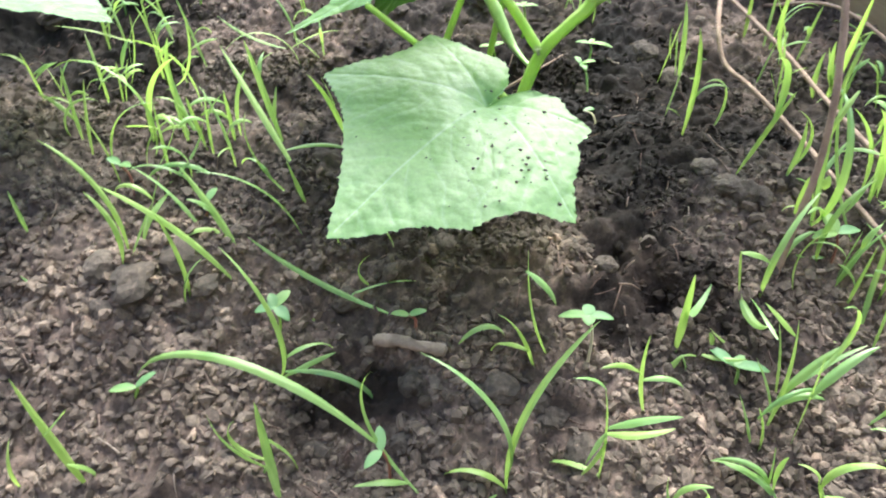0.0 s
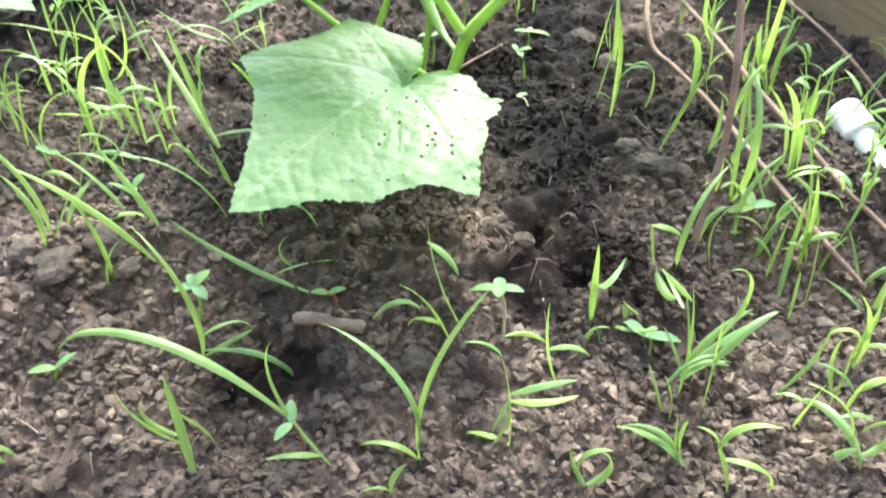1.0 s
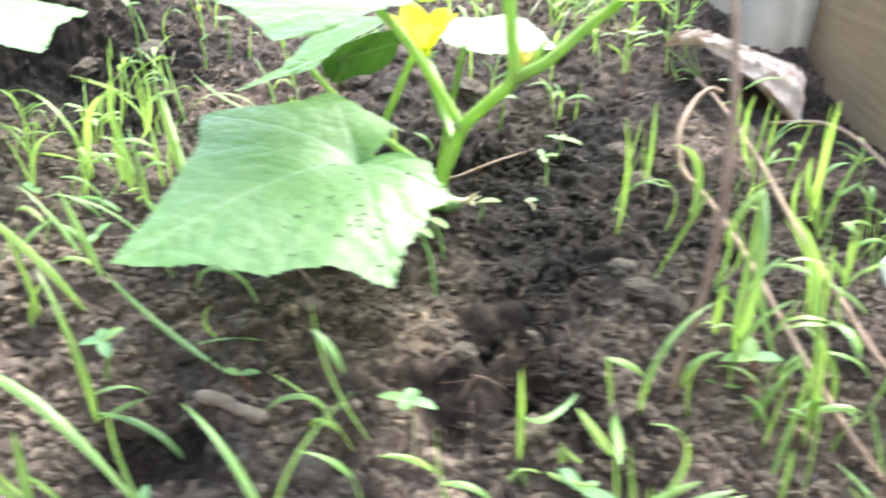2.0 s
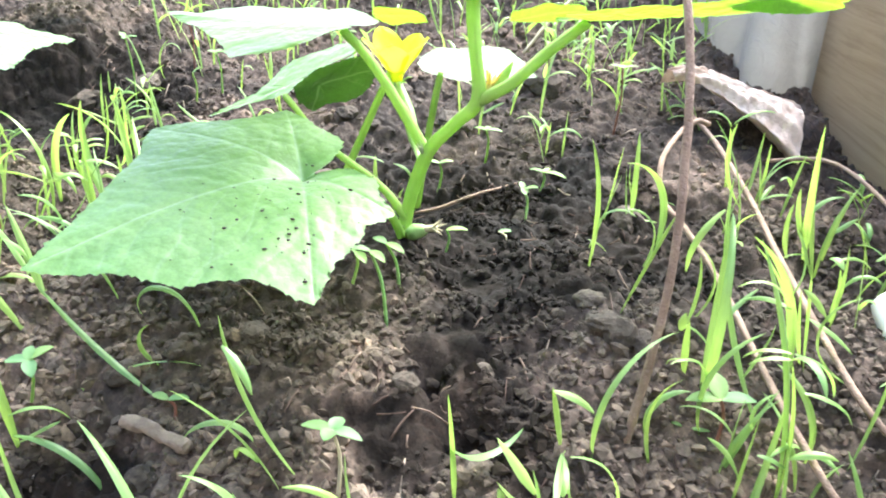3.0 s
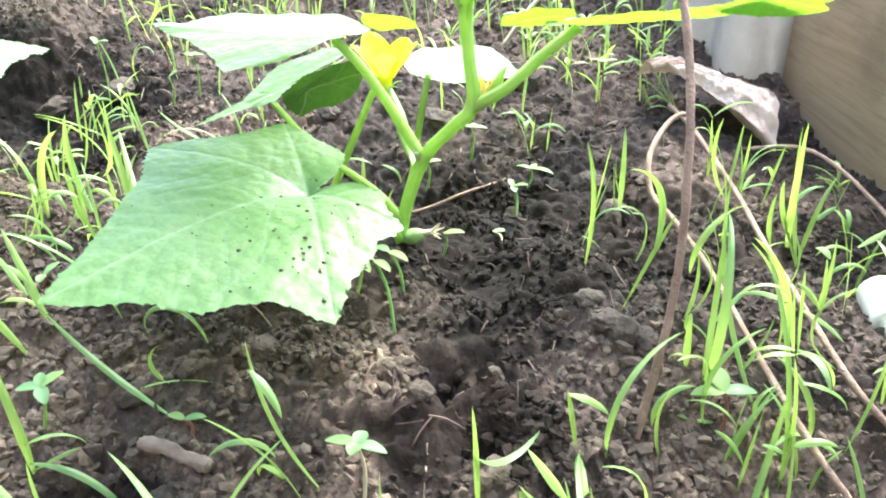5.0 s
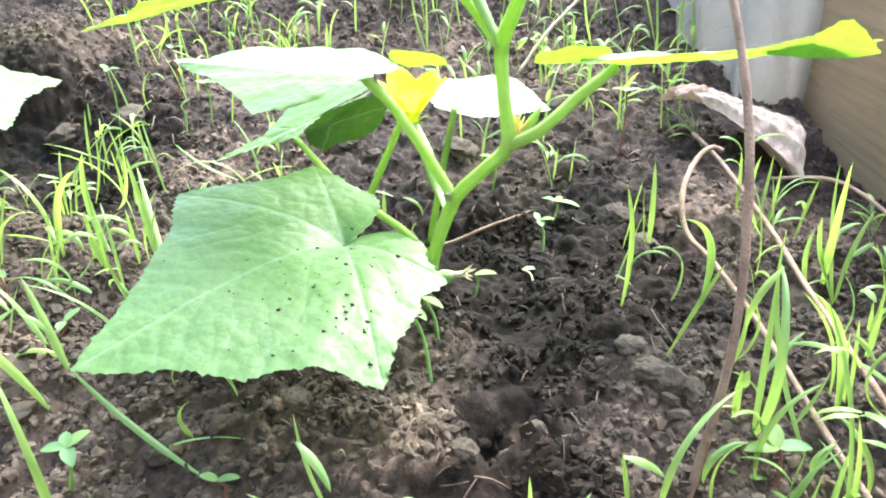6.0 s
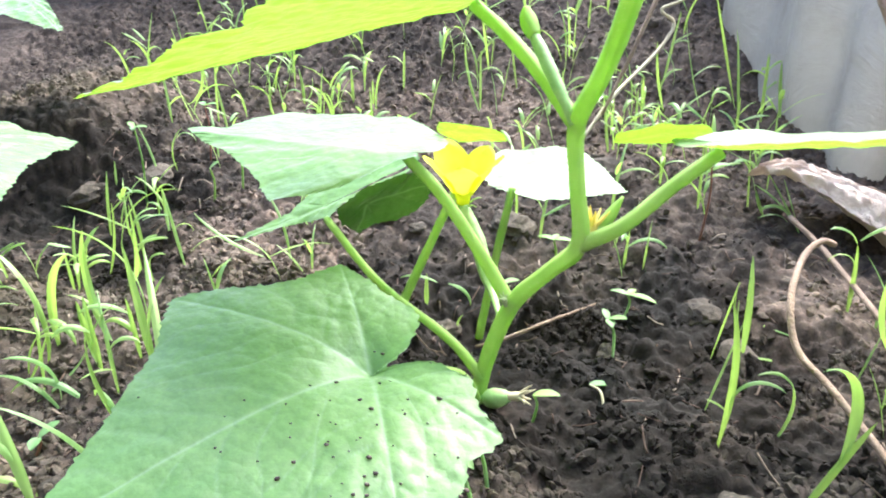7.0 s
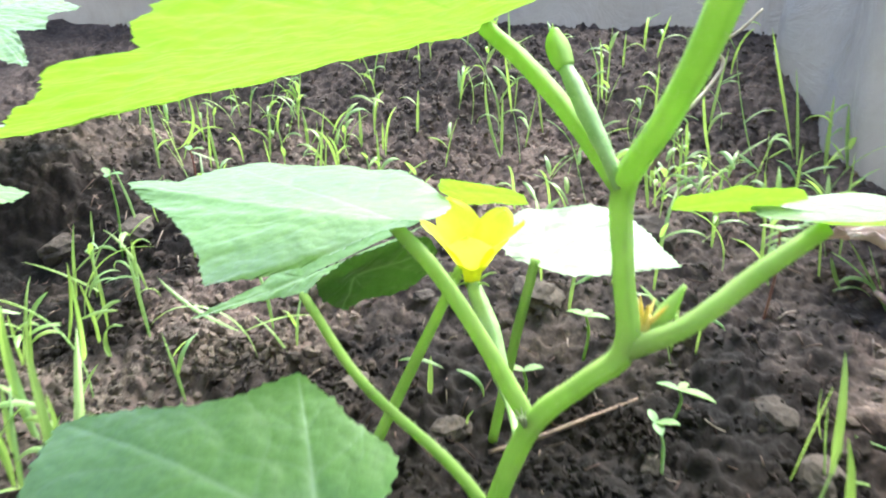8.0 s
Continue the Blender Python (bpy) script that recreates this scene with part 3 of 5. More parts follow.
# the high leaf, its margin torn and curled
leaf(plant, (.0290, .4400, .2083), (-.1192, .3690, .1745), (-.274, .188, .943),
     [(-176, .004), (-120, .008), (-60, .010), (-20, .024), (-6, .075), (0, .174), (11, .147), (24, .131), (33, .132), (37, .128), (38, .116), (41, .115), (46, .121), (52, .123), (57, .125), (66, .125), (75, .113), (85, .086), (105, .050), (140, .024), (176, .004)],
     (0.0, 0.0, 0.0), "large yellow-green leaf with the light shining through", relief=0.7, seed=7)


def build_flower():
    base, lean = Vector((.019, .463, .1035)), Vector((.04, -.05, 1)).normalized()
    q = lean.to_track_quat("Z", "Y").to_matrix().to_4x4()
    q.translation = base
    tube_rows = [(0, 0, -.001, .0030), (0, 0, .003, .0036), (0, 0, .007, .0046), (0, 0, .010, .0062)]
    v, f = tube(tube_rows, 20, 4)
    flower = part("flower", ([q @ p for p in v], f), PETAL, plant, "open yellow cucumber flower")
    for k in range(5):
        verts, faces = [], []
        for i in range(15):
            s = i / 14
            half = 0.0125 * min(1, 0.36 + 1.1 * s) * max(0.0, 1 - s ** 2.4) ** 0.6 + 0.0003
            for j in range(11):
                t = j / 5 - 1
                r = 0.0052 + 0.0145 * s ** 1.05 + 0.0022 * t * t * s - 0.001 * s * math.sin(k * 2.1)
                a = 2 * math.pi * k / 5 - 0.80 + half * t / (0.0062 + 0.0140 * s)
                z = 0.008 + (0.0215 + 0.002 * math.cos(k * 2.7)) * s + 0.0022 * noise.noise((k * 3.1, s * 4, t * 2.2)) * s - 0.0012 * (1 - abs(t)) ** 3
                verts.append(q @ Vector((r * math.cos(a), r * math.sin(a), z)))
        for i in range(14):
            for j in range(10):
                n = i * 11 + j
                faces.append((n, n + 1, n + 12, n + 11))
        part("petal", (verts, faces), PETAL, flower)
    for k in range(5):
        a = 2 * math.pi * k / 5
        pts = [(.0036 * math.cos(a), .0036 * math.sin(a), .001, .0006), (.0075 * math.cos(a), .0075 * math.sin(a), .003, .0004), (.011 * math.cos(a), .011 * math.sin(a), .003, .0001)]
        v, f = tube(pts, 5, 3)
        part("sepal", ([q @ p for p in v], f), STEM, flower)
    return flower


def young_fruit(rows, seed, spines=140):
    """A warty little cucumber along rows."""
    ob = part("young_fruit", tube(rows, 14, 8, 0.07, 0.10, seed), FRUIT, plant, "bristly young cucumber")
    part("spine", hairs(rows, spines, 0.0011, seed), HAIR, ob)


build_flower()
young_fruit([(.052, .410, .070, .0012), (.044, .430, .071, .0020), (.037, .441, .078, .0036), (.030, .451, .090, .0040), (.0215, .460, .101, .0032), (.019, .463, .1045, .0028)], 21)
young_fruit([(.080, .408, .166, .0014), (.0765, .409, .174, .0021), (.070, .414, .184, .0027), (.064, .419, .193, .0026), (.0605, .422, .198, .0021)], 22)
part("flower_bud", tube([(.0605, .422, .198, .0026), (.0585, .424, .201, .0033), (.0565, .426, .205, .0030), (.0555, .427, .209, .001)], 10, 4, 0.15), STEM, plant)
young_fruit([(.047, .400, .030, .0020), (.052, .396, .034, .0046), (.057, .394, .037, .0042), (.061, .393, .039, .0024)], 23, 60)


def withered_flower(at, ahead, size, material, name, seed):
    q = Vector(ahead).normalized().to_track_quat("Z", "Y").to_matrix().to_4x4()
    q.translation = at
    rnd = random.Random(seed)
    pieces = [tube([(0, 0, -size * 0.2, size * 0.16), (0, 0, size * 0.25, size * 0.2), (0, 0, size * 0.6, size * 0.12)], 10, 4, 0.15, 0.2)]
    for k in range(6):
        a = k * 1.05 + rnd.uniform(-.2, .2)
        r = size * rnd.uniform(0.35, 0.6)
        pieces.append(tube([(0.1 * r * math.cos(a), 0.1 * r * math.sin(a), size * 0.3, size * 0.07), (0.6 * r * math.cos(a), 0.6 * r * math.sin(a), size * 0.7, size * 0.06), (r * math.cos(a), r * math.sin(a), size * rnd.uniform(0.8, 1.1), size * 0.01)], 6, 3))
    v, f = joined(*pieces)
    part(name, ([q @ p for p in v], f), material, plant)


withered_flower((.062, .393, .0395), (.9, -.1, .25), .010, PALE_TENDRIL, "withered_flower", 5)
withered_flower((.090, .413, .116), (.25, .3, 1), .013, BUD, "flower_bud", 6)
part("bract", tube([(.0905, .413, .115, .0016), (.097, .417, .124, .0028), (.102, .420, .133, .0006)], 8, 5), STEM, plant)
withered_flower((.056, .402, .083), (-.2, -.3, 1), .006, HAIR, "stipule", 8)


# ---- a second cucumber plant at the side ----
neighbour = thing("cucumber_plant", (-.43, .46, ground_at(-.43, .46)), "young cucumber plant at the side of the bed", "plant")
side_stem = [(-.43, .46, .0, .005), (-.425, .47, .07, .0045), (-.43, .48, .13, .004), (-.44, .52, .19, .0035)]
part("stem", tube(side_stem, 10, 6, 0.05, 0.05, 31), STEM, neighbour)
for k, rows in enumerate(([(-.43, .47, .10, .003), (-.38, .45, .125, .0026), (-.315, .43, .130, .0022)], [(-.438, .51, .18, .003), (-.45, .58, .19, .0026), (-.47, .66, .195, .0022)])):
    part("petiole", tube(rows, 8, 6, 0.05, 0.05, 33 + k), STEM, neighbour)
leaf(neighbour, (-.315, .430, .128), (-.263, .502, .106), (.05, .09, 1),
     [(-178, .005), (-150, .06), (-120, .085), (-92, .116), (-81, .146), (-70, .110), (-50, .082), (-25, .080), (0, .092), (25, .075), (60, .09), (95, .08), (140, .05), (178, .005)], (-.2, -.3, 0), "dusty pale green leaf with a pointed lobe", rings=36, seed=11)
leaf(neighbour, (-.47, .66, .195), (-.376, .643, .182), (0, -.1, 1),
     [(-178, .005), (-150, .05), (-120, .075), (-80, .080), (-50, .09), (-30, .12), (-20, .172), (-11, .088), (0, .097), (20, .07), (60, .085), (95, .075), (140, .05), (178, .005)], (0, -.5, 0), "pale green ragged leaf", rings=36, seed=12)


# ---- twigs, stick, withered leaf, plastic cap ----
def twig(name, rows, label, category, material=None, sides=8, rough=0.25, seed=0):
    v, f = tube(rows, sides, 7, 0.0, rough, seed)
    return tagged(mesh_object(name, v, f, material or TWIG), label, category)


def lying(points, lift, radius):
    """Rows along the ground at a lift above it."""
    return [(x, y, ground_at(x, y) + h, r) for (x, y), h, r in zip(points, lift, radius)]


twig("twig", [(.184, .281, -.03, 0.0022), (.186, .284, .0, 0.0021), (.191, .292, .04, 0.0019), (.194, .299, .08, 0.0018), (.193, .311, .12, 0.0018), (.189, .329, .16, 0.0017), (.179, .352, .20, 0.0016), (.163, .376, .24, 0.0015), (.15, .40, .30, 0.0015)],
     "thin brown twig stuck upright in the soil", "twig", seed=2)
twig("vine", [(.2145, .532, .0745, .0017), (.206, .526, .078, .0018), (.196, .512, .073, .0018), (.187, .476, .066, .0018), (.190, .455, .050, .0017), (.203, .433, .044, .0017), (.221, .397, .035, .0017), (.246, .319, .022, .0016), (.264, .284, .009, .0016), (.280, .268, -.004, .0012)],
     "dry brown vine looping over the soil", "vine", seed=3)
twig("twig", [(.205, .62, .055, .0018), (.224, .59, .045, .0018), (.242, .50, .042, .0017), (.256, .42, .036, .0017), (.270, .346, .032, .0016), (.282, .318, .023, .0016), (.301, .300, .010, .0015), (.318, .275, -.006, .0014)],
     "long brown twig lying across the soil", "twig", seed=4)
twig("twig", [(.262, .60, .03, .0015), (.30, .55, .05, .0014), (.335, .48, .035, .0013), (.37, .42, .0, .001)], "thin reddish twig bent over the soil", "twig", seed=5)
twig("stick", [(-.0325, .2372, .001, .0010), (-.032, .237, .001, .0031), (-.020, .2362, .002, .0034), (-.010, .234, .001, .0029), (.004, .231, .001, .0032), (.0046, .231, .001, .0012)], "short broken grey-brown stick lying on soil", "stick", GREY_WOOD, sides=12, rough=0.5, seed=6)
twig("twig", lying([(.022, .482), (.040, .495), (.060, .506), (.088, .534)], [.003, .006, .006, .002], [.0010, .0013, .0012, .0007]), "thin dry twig lying on soil", "twig", TWIG, 6, seed=7)
twig("twig", [(-.085, .61, .05, .0012), (-.07, .575, .058, .0018), (-.06, .55, .062, .0016)], "short dark twig leaning on the soil", "twig", seed=8)
twig("twig", [(.085, .49, .15, .0008), (.10, .50, .19, .0011), (.115, .52, .235, .0012), (.13, .55, .30, .0012)], "thin dark twig rising behind the stem", "twig", seed=9)
twig("tendril", [(.055, .70, .075, .0014), (.075, .74, .103, .0016), (.105, .79, .132, .0016), (.116, .81, .152, .0016), (.104, .81, .164, .0014), (.122, .82, .172, .0013), (.14, .83, .19, .001)],
     "pale dry tendril arching over the grass", "tendril", PALE_TENDRIL, 7, seed=10)


def build_withered_leaf():
    """A dry leaf rolled along its length, its broad end hanging to a point."""
    ridge = smooth_line([(.183, .640, .084), (.204, .648, .086), (.227, .652, .079), (.249, .650, .073), (.271, .647, .068), (.288, .640, .062)], 16)
    front = smooth_line([(.190, .632, .080), (.208, .628, .079), (.229, .622, .069), (.246, .612, .060), (.265, .604, .049), (.286, .594, .031)], 16)
    verts, faces = [], []
    n, m = len(ridge) - 1, 44
    for i in range(n + 1):
        a = i / n
        top, low = Vector(ridge[i][:3]), Vector(front[i][:3])
        back = top + Vector((-.004, .022, -.016 - .012 * a))
        under = low + Vector((-.003, .016 + .01 * a, -.004))
        for j in range(m + 1):
            b = j / m
            if b < 0.3:
                p = back.lerp(top, math.sin(b / 0.3 * math.pi / 2))
            elif b < 0.85:
                c = (b - 0.3) / 0.55
                p = top.lerp(low, c) + Vector((0, -0.5, 0.8)) * (0.007 * math.sin(math.pi * c) * (0.4 + a))
            else:
                p = low.lerp(under, (b - 0.85) / 0.15)
            pleat = 0.0020 * math.sin(b * 26 + a * 4 + 4 * noise.noise((a * 2.5, b * 2, 1)))
            crumple = 0.009 * abs(noise.noise((a * 5, b * 5, 4))) + 0.005 * abs(noise.noise((a * 14, b * 12, 7))) + 0.001 * noise.noise((a * 50, b * 40, 2))
            verts.append(p + Vector((0.1, -0.6, 0.7)) * (pleat + crumple - 0.003))
    for i in range(n):
        for j in range(m):
            q = i * (m + 1) + j
            faces.append((q, q + m + 1, q + m + 2, q + 1))
    ob = mesh_object("withered_leaf", verts, faces, DRY_LEAF)
    tagged(ob, "crumpled pinkish dry leaf lying on the soil", "leaf")


build_withered_leaf()


def build_cap():
    cap = thing("plastic_dropper", (.326, .38, .0), "white plastic cap on a clear tube lying among grass", "plastic cap")
    d = Vector((.009, -.050, -.012)).normalized()
    top = Vector((.312, .394, .025))
    rows = [(*(top - d * s), r) for s, r in ((.013, .0050), (.012, .0102), (.006, .0112), (-.008, .0116), (-.013, .0114), (-.014, .0055))]
    part("cap", tube(rows, 16, 4), WHITE_PLASTIC, cap)
    rows = [(*(top + d * s), r) for s, r in ((.011, .0082), (.014, .0084), (.03, .0070), (.055, .0068), (.070, .0040))]
    part("tube", tube(rows, 12, 4), WHITE_PLASTIC, cap, "pale translucent tube")


build_cap()


# specks of earth fallen on the broad leaf
def build_specks():
    r = random.Random(21)
    verts, faces = [], []
    bm = bmesh.new()
    bmesh.ops.create_icosphere(bm, subdivisions=1, radius=1)
    ball = [v.co.copy() for v in bm.verts]
    tri = [tuple(v.index for v in f.verts) for f in bm.faces]
    bm.free()
    broad = [o for o in plant.children if o.get("label", "").startswith("broad")][0]
    tree = broad.data.vertices
    flat = [(v.co.x, v.co.y, v.co.z) for v in tree]
    for _ in range(85):
        x, y = r.gauss(.036, .022), r.gauss(.280, .022)
        near = min(flat, key=lambda q: (q[0] - x) ** 2 + (q[1] - y) ** 2)
        if (near[0] - x) ** 2 + (near[1] - y) ** 2 > 0.003 ** 2:
            continue
        size = r.choice((.0003, .0004, .0004, .0005, .0007, .0009))
        n = len(verts)
        verts += [Vector((near[0] + c.x * size * r.uniform(.7, 1.6), near[1] + c.y * size * r.uniform(.7, 1.3), near[2] + 0.0004 + c.z * size * 0.5)) for c in ball]
        faces += [tuple(i + n for i in f) for f in tri]
    tagged(part("speck", (verts, faces), SOIL, broad, "dark specks of earth"), kind="stuff")


build_specks()


# ---- grass and broad-leaved seedlings ----
def blade_mesh(start, azimuth, lean, droop, length, width, seed):
    """A grooved blade that leaves the ground at one lean and ends at another (degrees from upright)."""
    n, verts, faces = 14, [], []
    ax = Vector((math.cos(radians(azimuth)), math.sin(radians(azimuth)), 0))
    across = Vector((-ax.y, ax.x, 0))
    p = Vector(start)
    twist = random.Random(seed).uniform(-0.9, 0.9)
    for i in range(n + 1):
        s = i / n
        a = radians(lean + (droop - lean) * s ** 1.3)
        ahead = ax * math.sin(a) + Vector((0, 0, 1)) * math.cos(a)
        w = 0.47 * width * min(1, 0.34 + 2.2 * s) * max(0.0, 1 - s ** 3.2) ** 0.8 + 0.00008
        side = across * math.cos(twist * s) + across.cross(ahead) * math.sin(twist * s)
        keel = side.cross(ahead).normalized() * 0.22 * w
        verts += [p - side * w + keel, p - side * 0.45 * w, p - keel, p + side * 0.45 * w, p + side * w + keel]
        p = p + ahead * length / n
    for i in range(n):
        for k in range(4):
            q = i * 5 + k
            faces.append((q, q + 1, q + 6, q + 5))
    return verts, faces


count = [0]


def sprout(x, y, *blades):
    """A grass seedling. Each blade: start offset in mm (x, y, z), azimuth, lean, droop in degrees, length and width in mm."""
    z = ground_at(x, y) - 0.002
    root = thing("grass_seedling", (x, y, z), GRASS_LABELS[count[0] % len(GRASS_LABELS)] if len(blades) < 3 else "branching green grass seedling in soil", "grass", "grass seedlings")
    standing = any(b[:3] == (0, 0, 0) for b in blades)
    for ox, oy, oz, azimuth, lean, droop, length, width in blades:
        count[0] += 1
        start = Vector((x + ox / 1000, y + oy / 1000, z + max(oz, 0) / 1000 + (0.002 if oz else 0)))
        if not standing:
            part("stalk", tube([(x, y, z, .0008), (*Vector((x, y, z)).lerp(start, 0.5), .0008), (*start, .0006)], 6, 3), GRASS, root)
            standing = True
        part("blade", blade_mesh(start, azimuth, lean, droop, length / 1000, width / 1000, count[0]), GRASS, root)


GRASS_LABELS = ["thin green grass seedling in soil"]


def oval_leaf(start, azimuth, rise, length, width, sag=0.25):
    """A small rounded seed leaf, cupped along its middle, with a thin rim."""
    verts, faces = [], []
    ax = Vector((math.cos(radians(azimuth)), math.sin(radians(azimuth)), 0))
    across = Vector((-ax.y, ax.x, 0))
    for layer in (0, 1):
        for i in range(10):
            s = i / 9
            w = width * 0.5 * math.sin(math.pi * min(1, 0.04 + 0.96 * s ** 0.85)) ** 0.75 + 0.0002
            z = rise * s * length - sag * length * s * s
            for k in (-1, -0.5, 0, 0.5, 1):
                verts.append(Vector(start) + ax * (s * length * (1 - 0.1 * s)) + across * (w * k) + Vector((0, 0, z + 0.22 * w * abs(k) - 0.0003 * layer)))
    for layer in (0, 1):
        for i in range(9):
            for k in range(4):
                q = layer * 50 + i * 5 + k
                face = (q, q + 1, q + 6, q + 5)
                faces.append(face if layer == 0 else face[::-1])
    return verts, faces


def seedling(x, y, top, leaves, label="small green broad-leaved seedling in soil", stalk=None, width=0.0008):
    """top: where the stalk ends; leaves: (azimuth, rise, length mm, width mm)."""
    z = ground_at(x, y) - 0.002
    root = thing("seedling", (x, y, z), label, "seedling", "broad-leaved seedlings")
    mid = Vector((x, y, z)).lerp(Vector(top), 0.55) + Vector((0.002, 0.001, 0.002))
    part("stalk", tube([(x, y, z, width * 1.2), (*mid, width), (*top, width * 0.9)], 6, 5), stalk or GRASS, root)
    for azimuth, rise, length, wide in leaves:
        part("leaf", oval_leaf(top, azimuth, rise, length / 1000, wide / 1000), SEEDLING, root)


seedling(.078, .226, (.0755, .231, .030), [(85, .2, 9, 6), (175, .1, 16, 5), (0, .1, 14, 5), (-95, .2, 7, 6)], stalk=PALE_TENDRIL)
seedling(-.085, .235, (-.083, .240, .022), [(60, .4, 13, 6), (200, .2, 12, 6), (-40, .0, 12, 6), (120, .5, 9, 5)])
seedling(-.012, .245, (-.015, .247, .010), [(170, .2, 11, 4), (20, .3, 11, 4)], stalk=RED_STALK)
seedling(.2245, .301, (.2239, .3073, .0215), [(110, .5, 16, 9), (195, .2, 17, 7), (15, .2, 17, 7), (60, .1, 10, 5)], "seedling with oval leaves and a reddish stalk", RED_STALK)
seedling(.2126, .3075, (.2126, .308, .003), [(160, .3, 13, 9), (0, .3, 13, 9)])
seedling(-.155, .203, (-.152, .206, -.004), [(40, .5, 13, 4), (190, .2, 15, 5)])
seedling(.103, .428, (.0943, .4385, .021), [(20, .2, 12, 4)], "hooked pale seedling just out of the soil", PALE_TENDRIL, 0.0006)
seedling(.0715, .396, (.071, .401, .0365), [(10, .3, 14, 5)], "hooked pale seedling just out of the soil", GRASS, 0.0006)
seedling(.103, .484, (.098, .500, .026), [(-10, .5, 12, 5), (-70, .2, 10, 5), (120, .5, 9, 4)])
seedling(.106, .520, (.107, .526, .030), [(-15, .2, 20, 5), (160, .2, 13, 4), (60, .3, 9, 4)])
seedling(.066, .315, (.050, .336, .052), [(200, .4, 12, 5), (-30, .1, 13, 5)], "slender seedling under the broad leaf", GRASS, 0.0009)
seedling(.064, .340, (.053, .350, .050), [(-20, .1, 14, 5), (160, .3, 10, 5)], "slender seedling under the broad leaf", GRASS, 0.0008)
seedling(.040, .330, (.038, .345, .045), [(-40, .1, 12, 5), (180, .3, 10, 5)], "slender seedling under the broad leaf", GRASS, 0.0008)
seedling(.149, .603, (.150, .607, .090), [(10, .35, 13, 4), (175, .35, 12, 4), (90, .3, 8, 4)], "seedling with a thin red stalk", RED_STALK, 0.0007)
seedling(-.300, .600, (-.300, .602, .085), [(20, .3, 12, 5), (150, .5, 12, 5), (-60, .3, 9, 5)])
seedling(-.262, .645, (-.262, .648, .095), [(0, .4, 14, 5), (140, .3, 13, 5)], "seedling with a thin red stalk", RED_STALK, 0.0007)
seedling(-.225, .59, (-.226, .592, .060), [(40, .8, 9, 5)])
seedling(-.21, .61, (-.212, .612, .075), [(10, .3, 12, 6), (170, .3, 12, 6), (80, .4, 9, 5)])
seedling(-.02, .168, (-.022, .171, .0), [(100, .6, 12, 5), (230, .1, 12, 5)], stalk=RED_STALK)
seedling(-.142, .312, (-.14, .316, .030), [(60, .6, 11, 5), (-70, .2, 9, 5)], stalk=RED_STALK)
seedling(-.19, .33, (-.196, .336, .042), [(150, .3, 13, 5), (-20, .3, 10, 5)], stalk=RED_STALK)
seedling(.155, .225, (.152, .228, -.001), [(-10, .2, 20, 6), (140, .4, 16, 6), (40, .3, 10, 4)])
seedling(.03, .515, (.03, .52, .03), [(30, .3, 12, 5), (190, .3, 12, 5)])
seedling(.055, .56, (.055, .562, .045), [(10, .2, 14, 5), (160, .2, 14, 5), (80, .3, 9, 4)])

# grass seedlings, one by one
sprout(-0.083, 0.222, (0, 0, 0, 145, -27, 78, 100, 4.2), (9, -6, 25, 29, 63, 169, 29, 4.0), (3, -2, 4, 0, 53, 59, 37, 3.8), (5, -4, 11, -2, 79, 195, 69, 3.6))
sprout(-0.001, 0.161, (0, 0, 0, 150, 53, -37, 94, 2.0), (-24, 13, 27, 165, 46, 157, 152, 5.0), (-9, 5, 6, -164, 60, 96, 27, 4.2))
sprout(-0.071, 0.158, (0, 0, 0, 110, 27, 8, 60, 4.8))
sprout(-0.082, 0.172, (2, 1, 4, -155, 31, -2, 55, 3.2), (4, 1, 30, 33, 150, 186, 46, 4.2), (4, 1, 10, 178, 65, -54, 39, 3.0))
sprout(0.037, 0.170, (0, 0, 0, -154, 3, -51, 121, 4.8), (-1, 0, 15, 154, -11, 101, 95, 4.4), (-1, 0, 7, 174, 32, 175, 41, 4.4))
sprout(0.058, 0.231, (0, 0, 0, -138, 22, 1, 90, 4.2), (-16, -14, 72, -25, 110, 169, 22, 3.8))
sprout(0.051, 0.227, (0, 0, 0, -128, 16, 42, 78, 3.8), (-4, -6, 19, 151, 84, 180, 28, 4.0))
sprout(0.036, 0.237, (0, 0, 0, -148, 12, 151, 40, 4.0))
sprout(-0.025, 0.251, (0, 0, 0, 165, 77, 49, 88, 3.4))
sprout(-0.079, 0.249, (0, 0, 0, 18, 76, 91, 70, 3.4))
sprout(-0.065, 0.257, (0, 0, 0, 16, 56, 125, 68, 2.8))
sprout(-0.035, 0.270, (0, 0, 0, -166, 55, -74, 30, 2.8))
sprout(0.105, 0.204, (0, 0, 0, -150, 17, -4, 66, 4.4), (-7, -4, 30, -1, 65, 160, 23, 3.4), (-8, -4, 35, -157, 35, 95, 28, 3.4))
sprout(0.080, 0.173, (0, 0, 0, -157, -1, 16, 81, 2.4), (-6, -3, 73, -161, 26, 87, 22, 4.4), (-1, -1, 44, -15, 49, 65, 34, 5.0), (-1, 0, 38, 12, 113, 75, 34, 4.8), (-1, 0, 38, -152, 143, 177, 22, 3.6), (0, 0, 4, 150, 86, 180, 38, 4.4), (0, 0, 33, 173, 170, 157, 33, 4.0))
sprout(0.124, 0.236, (0, 0, 0, 51, -2, -5, 60, 4.4), (-1, -2, 32, 55, 142, 51, 45, 4.6))
sprout(0.136, 0.234, (0, 0, 0, -156, 43, 114, 17, 2.0), (-10, -4, 4, -21, 155, 137, 26, 4.6), (-10, -4, 4, -151, 133, 161, 23, 3.4), (-1, 0, 1, -17, 93, 60, 24, 3.0))
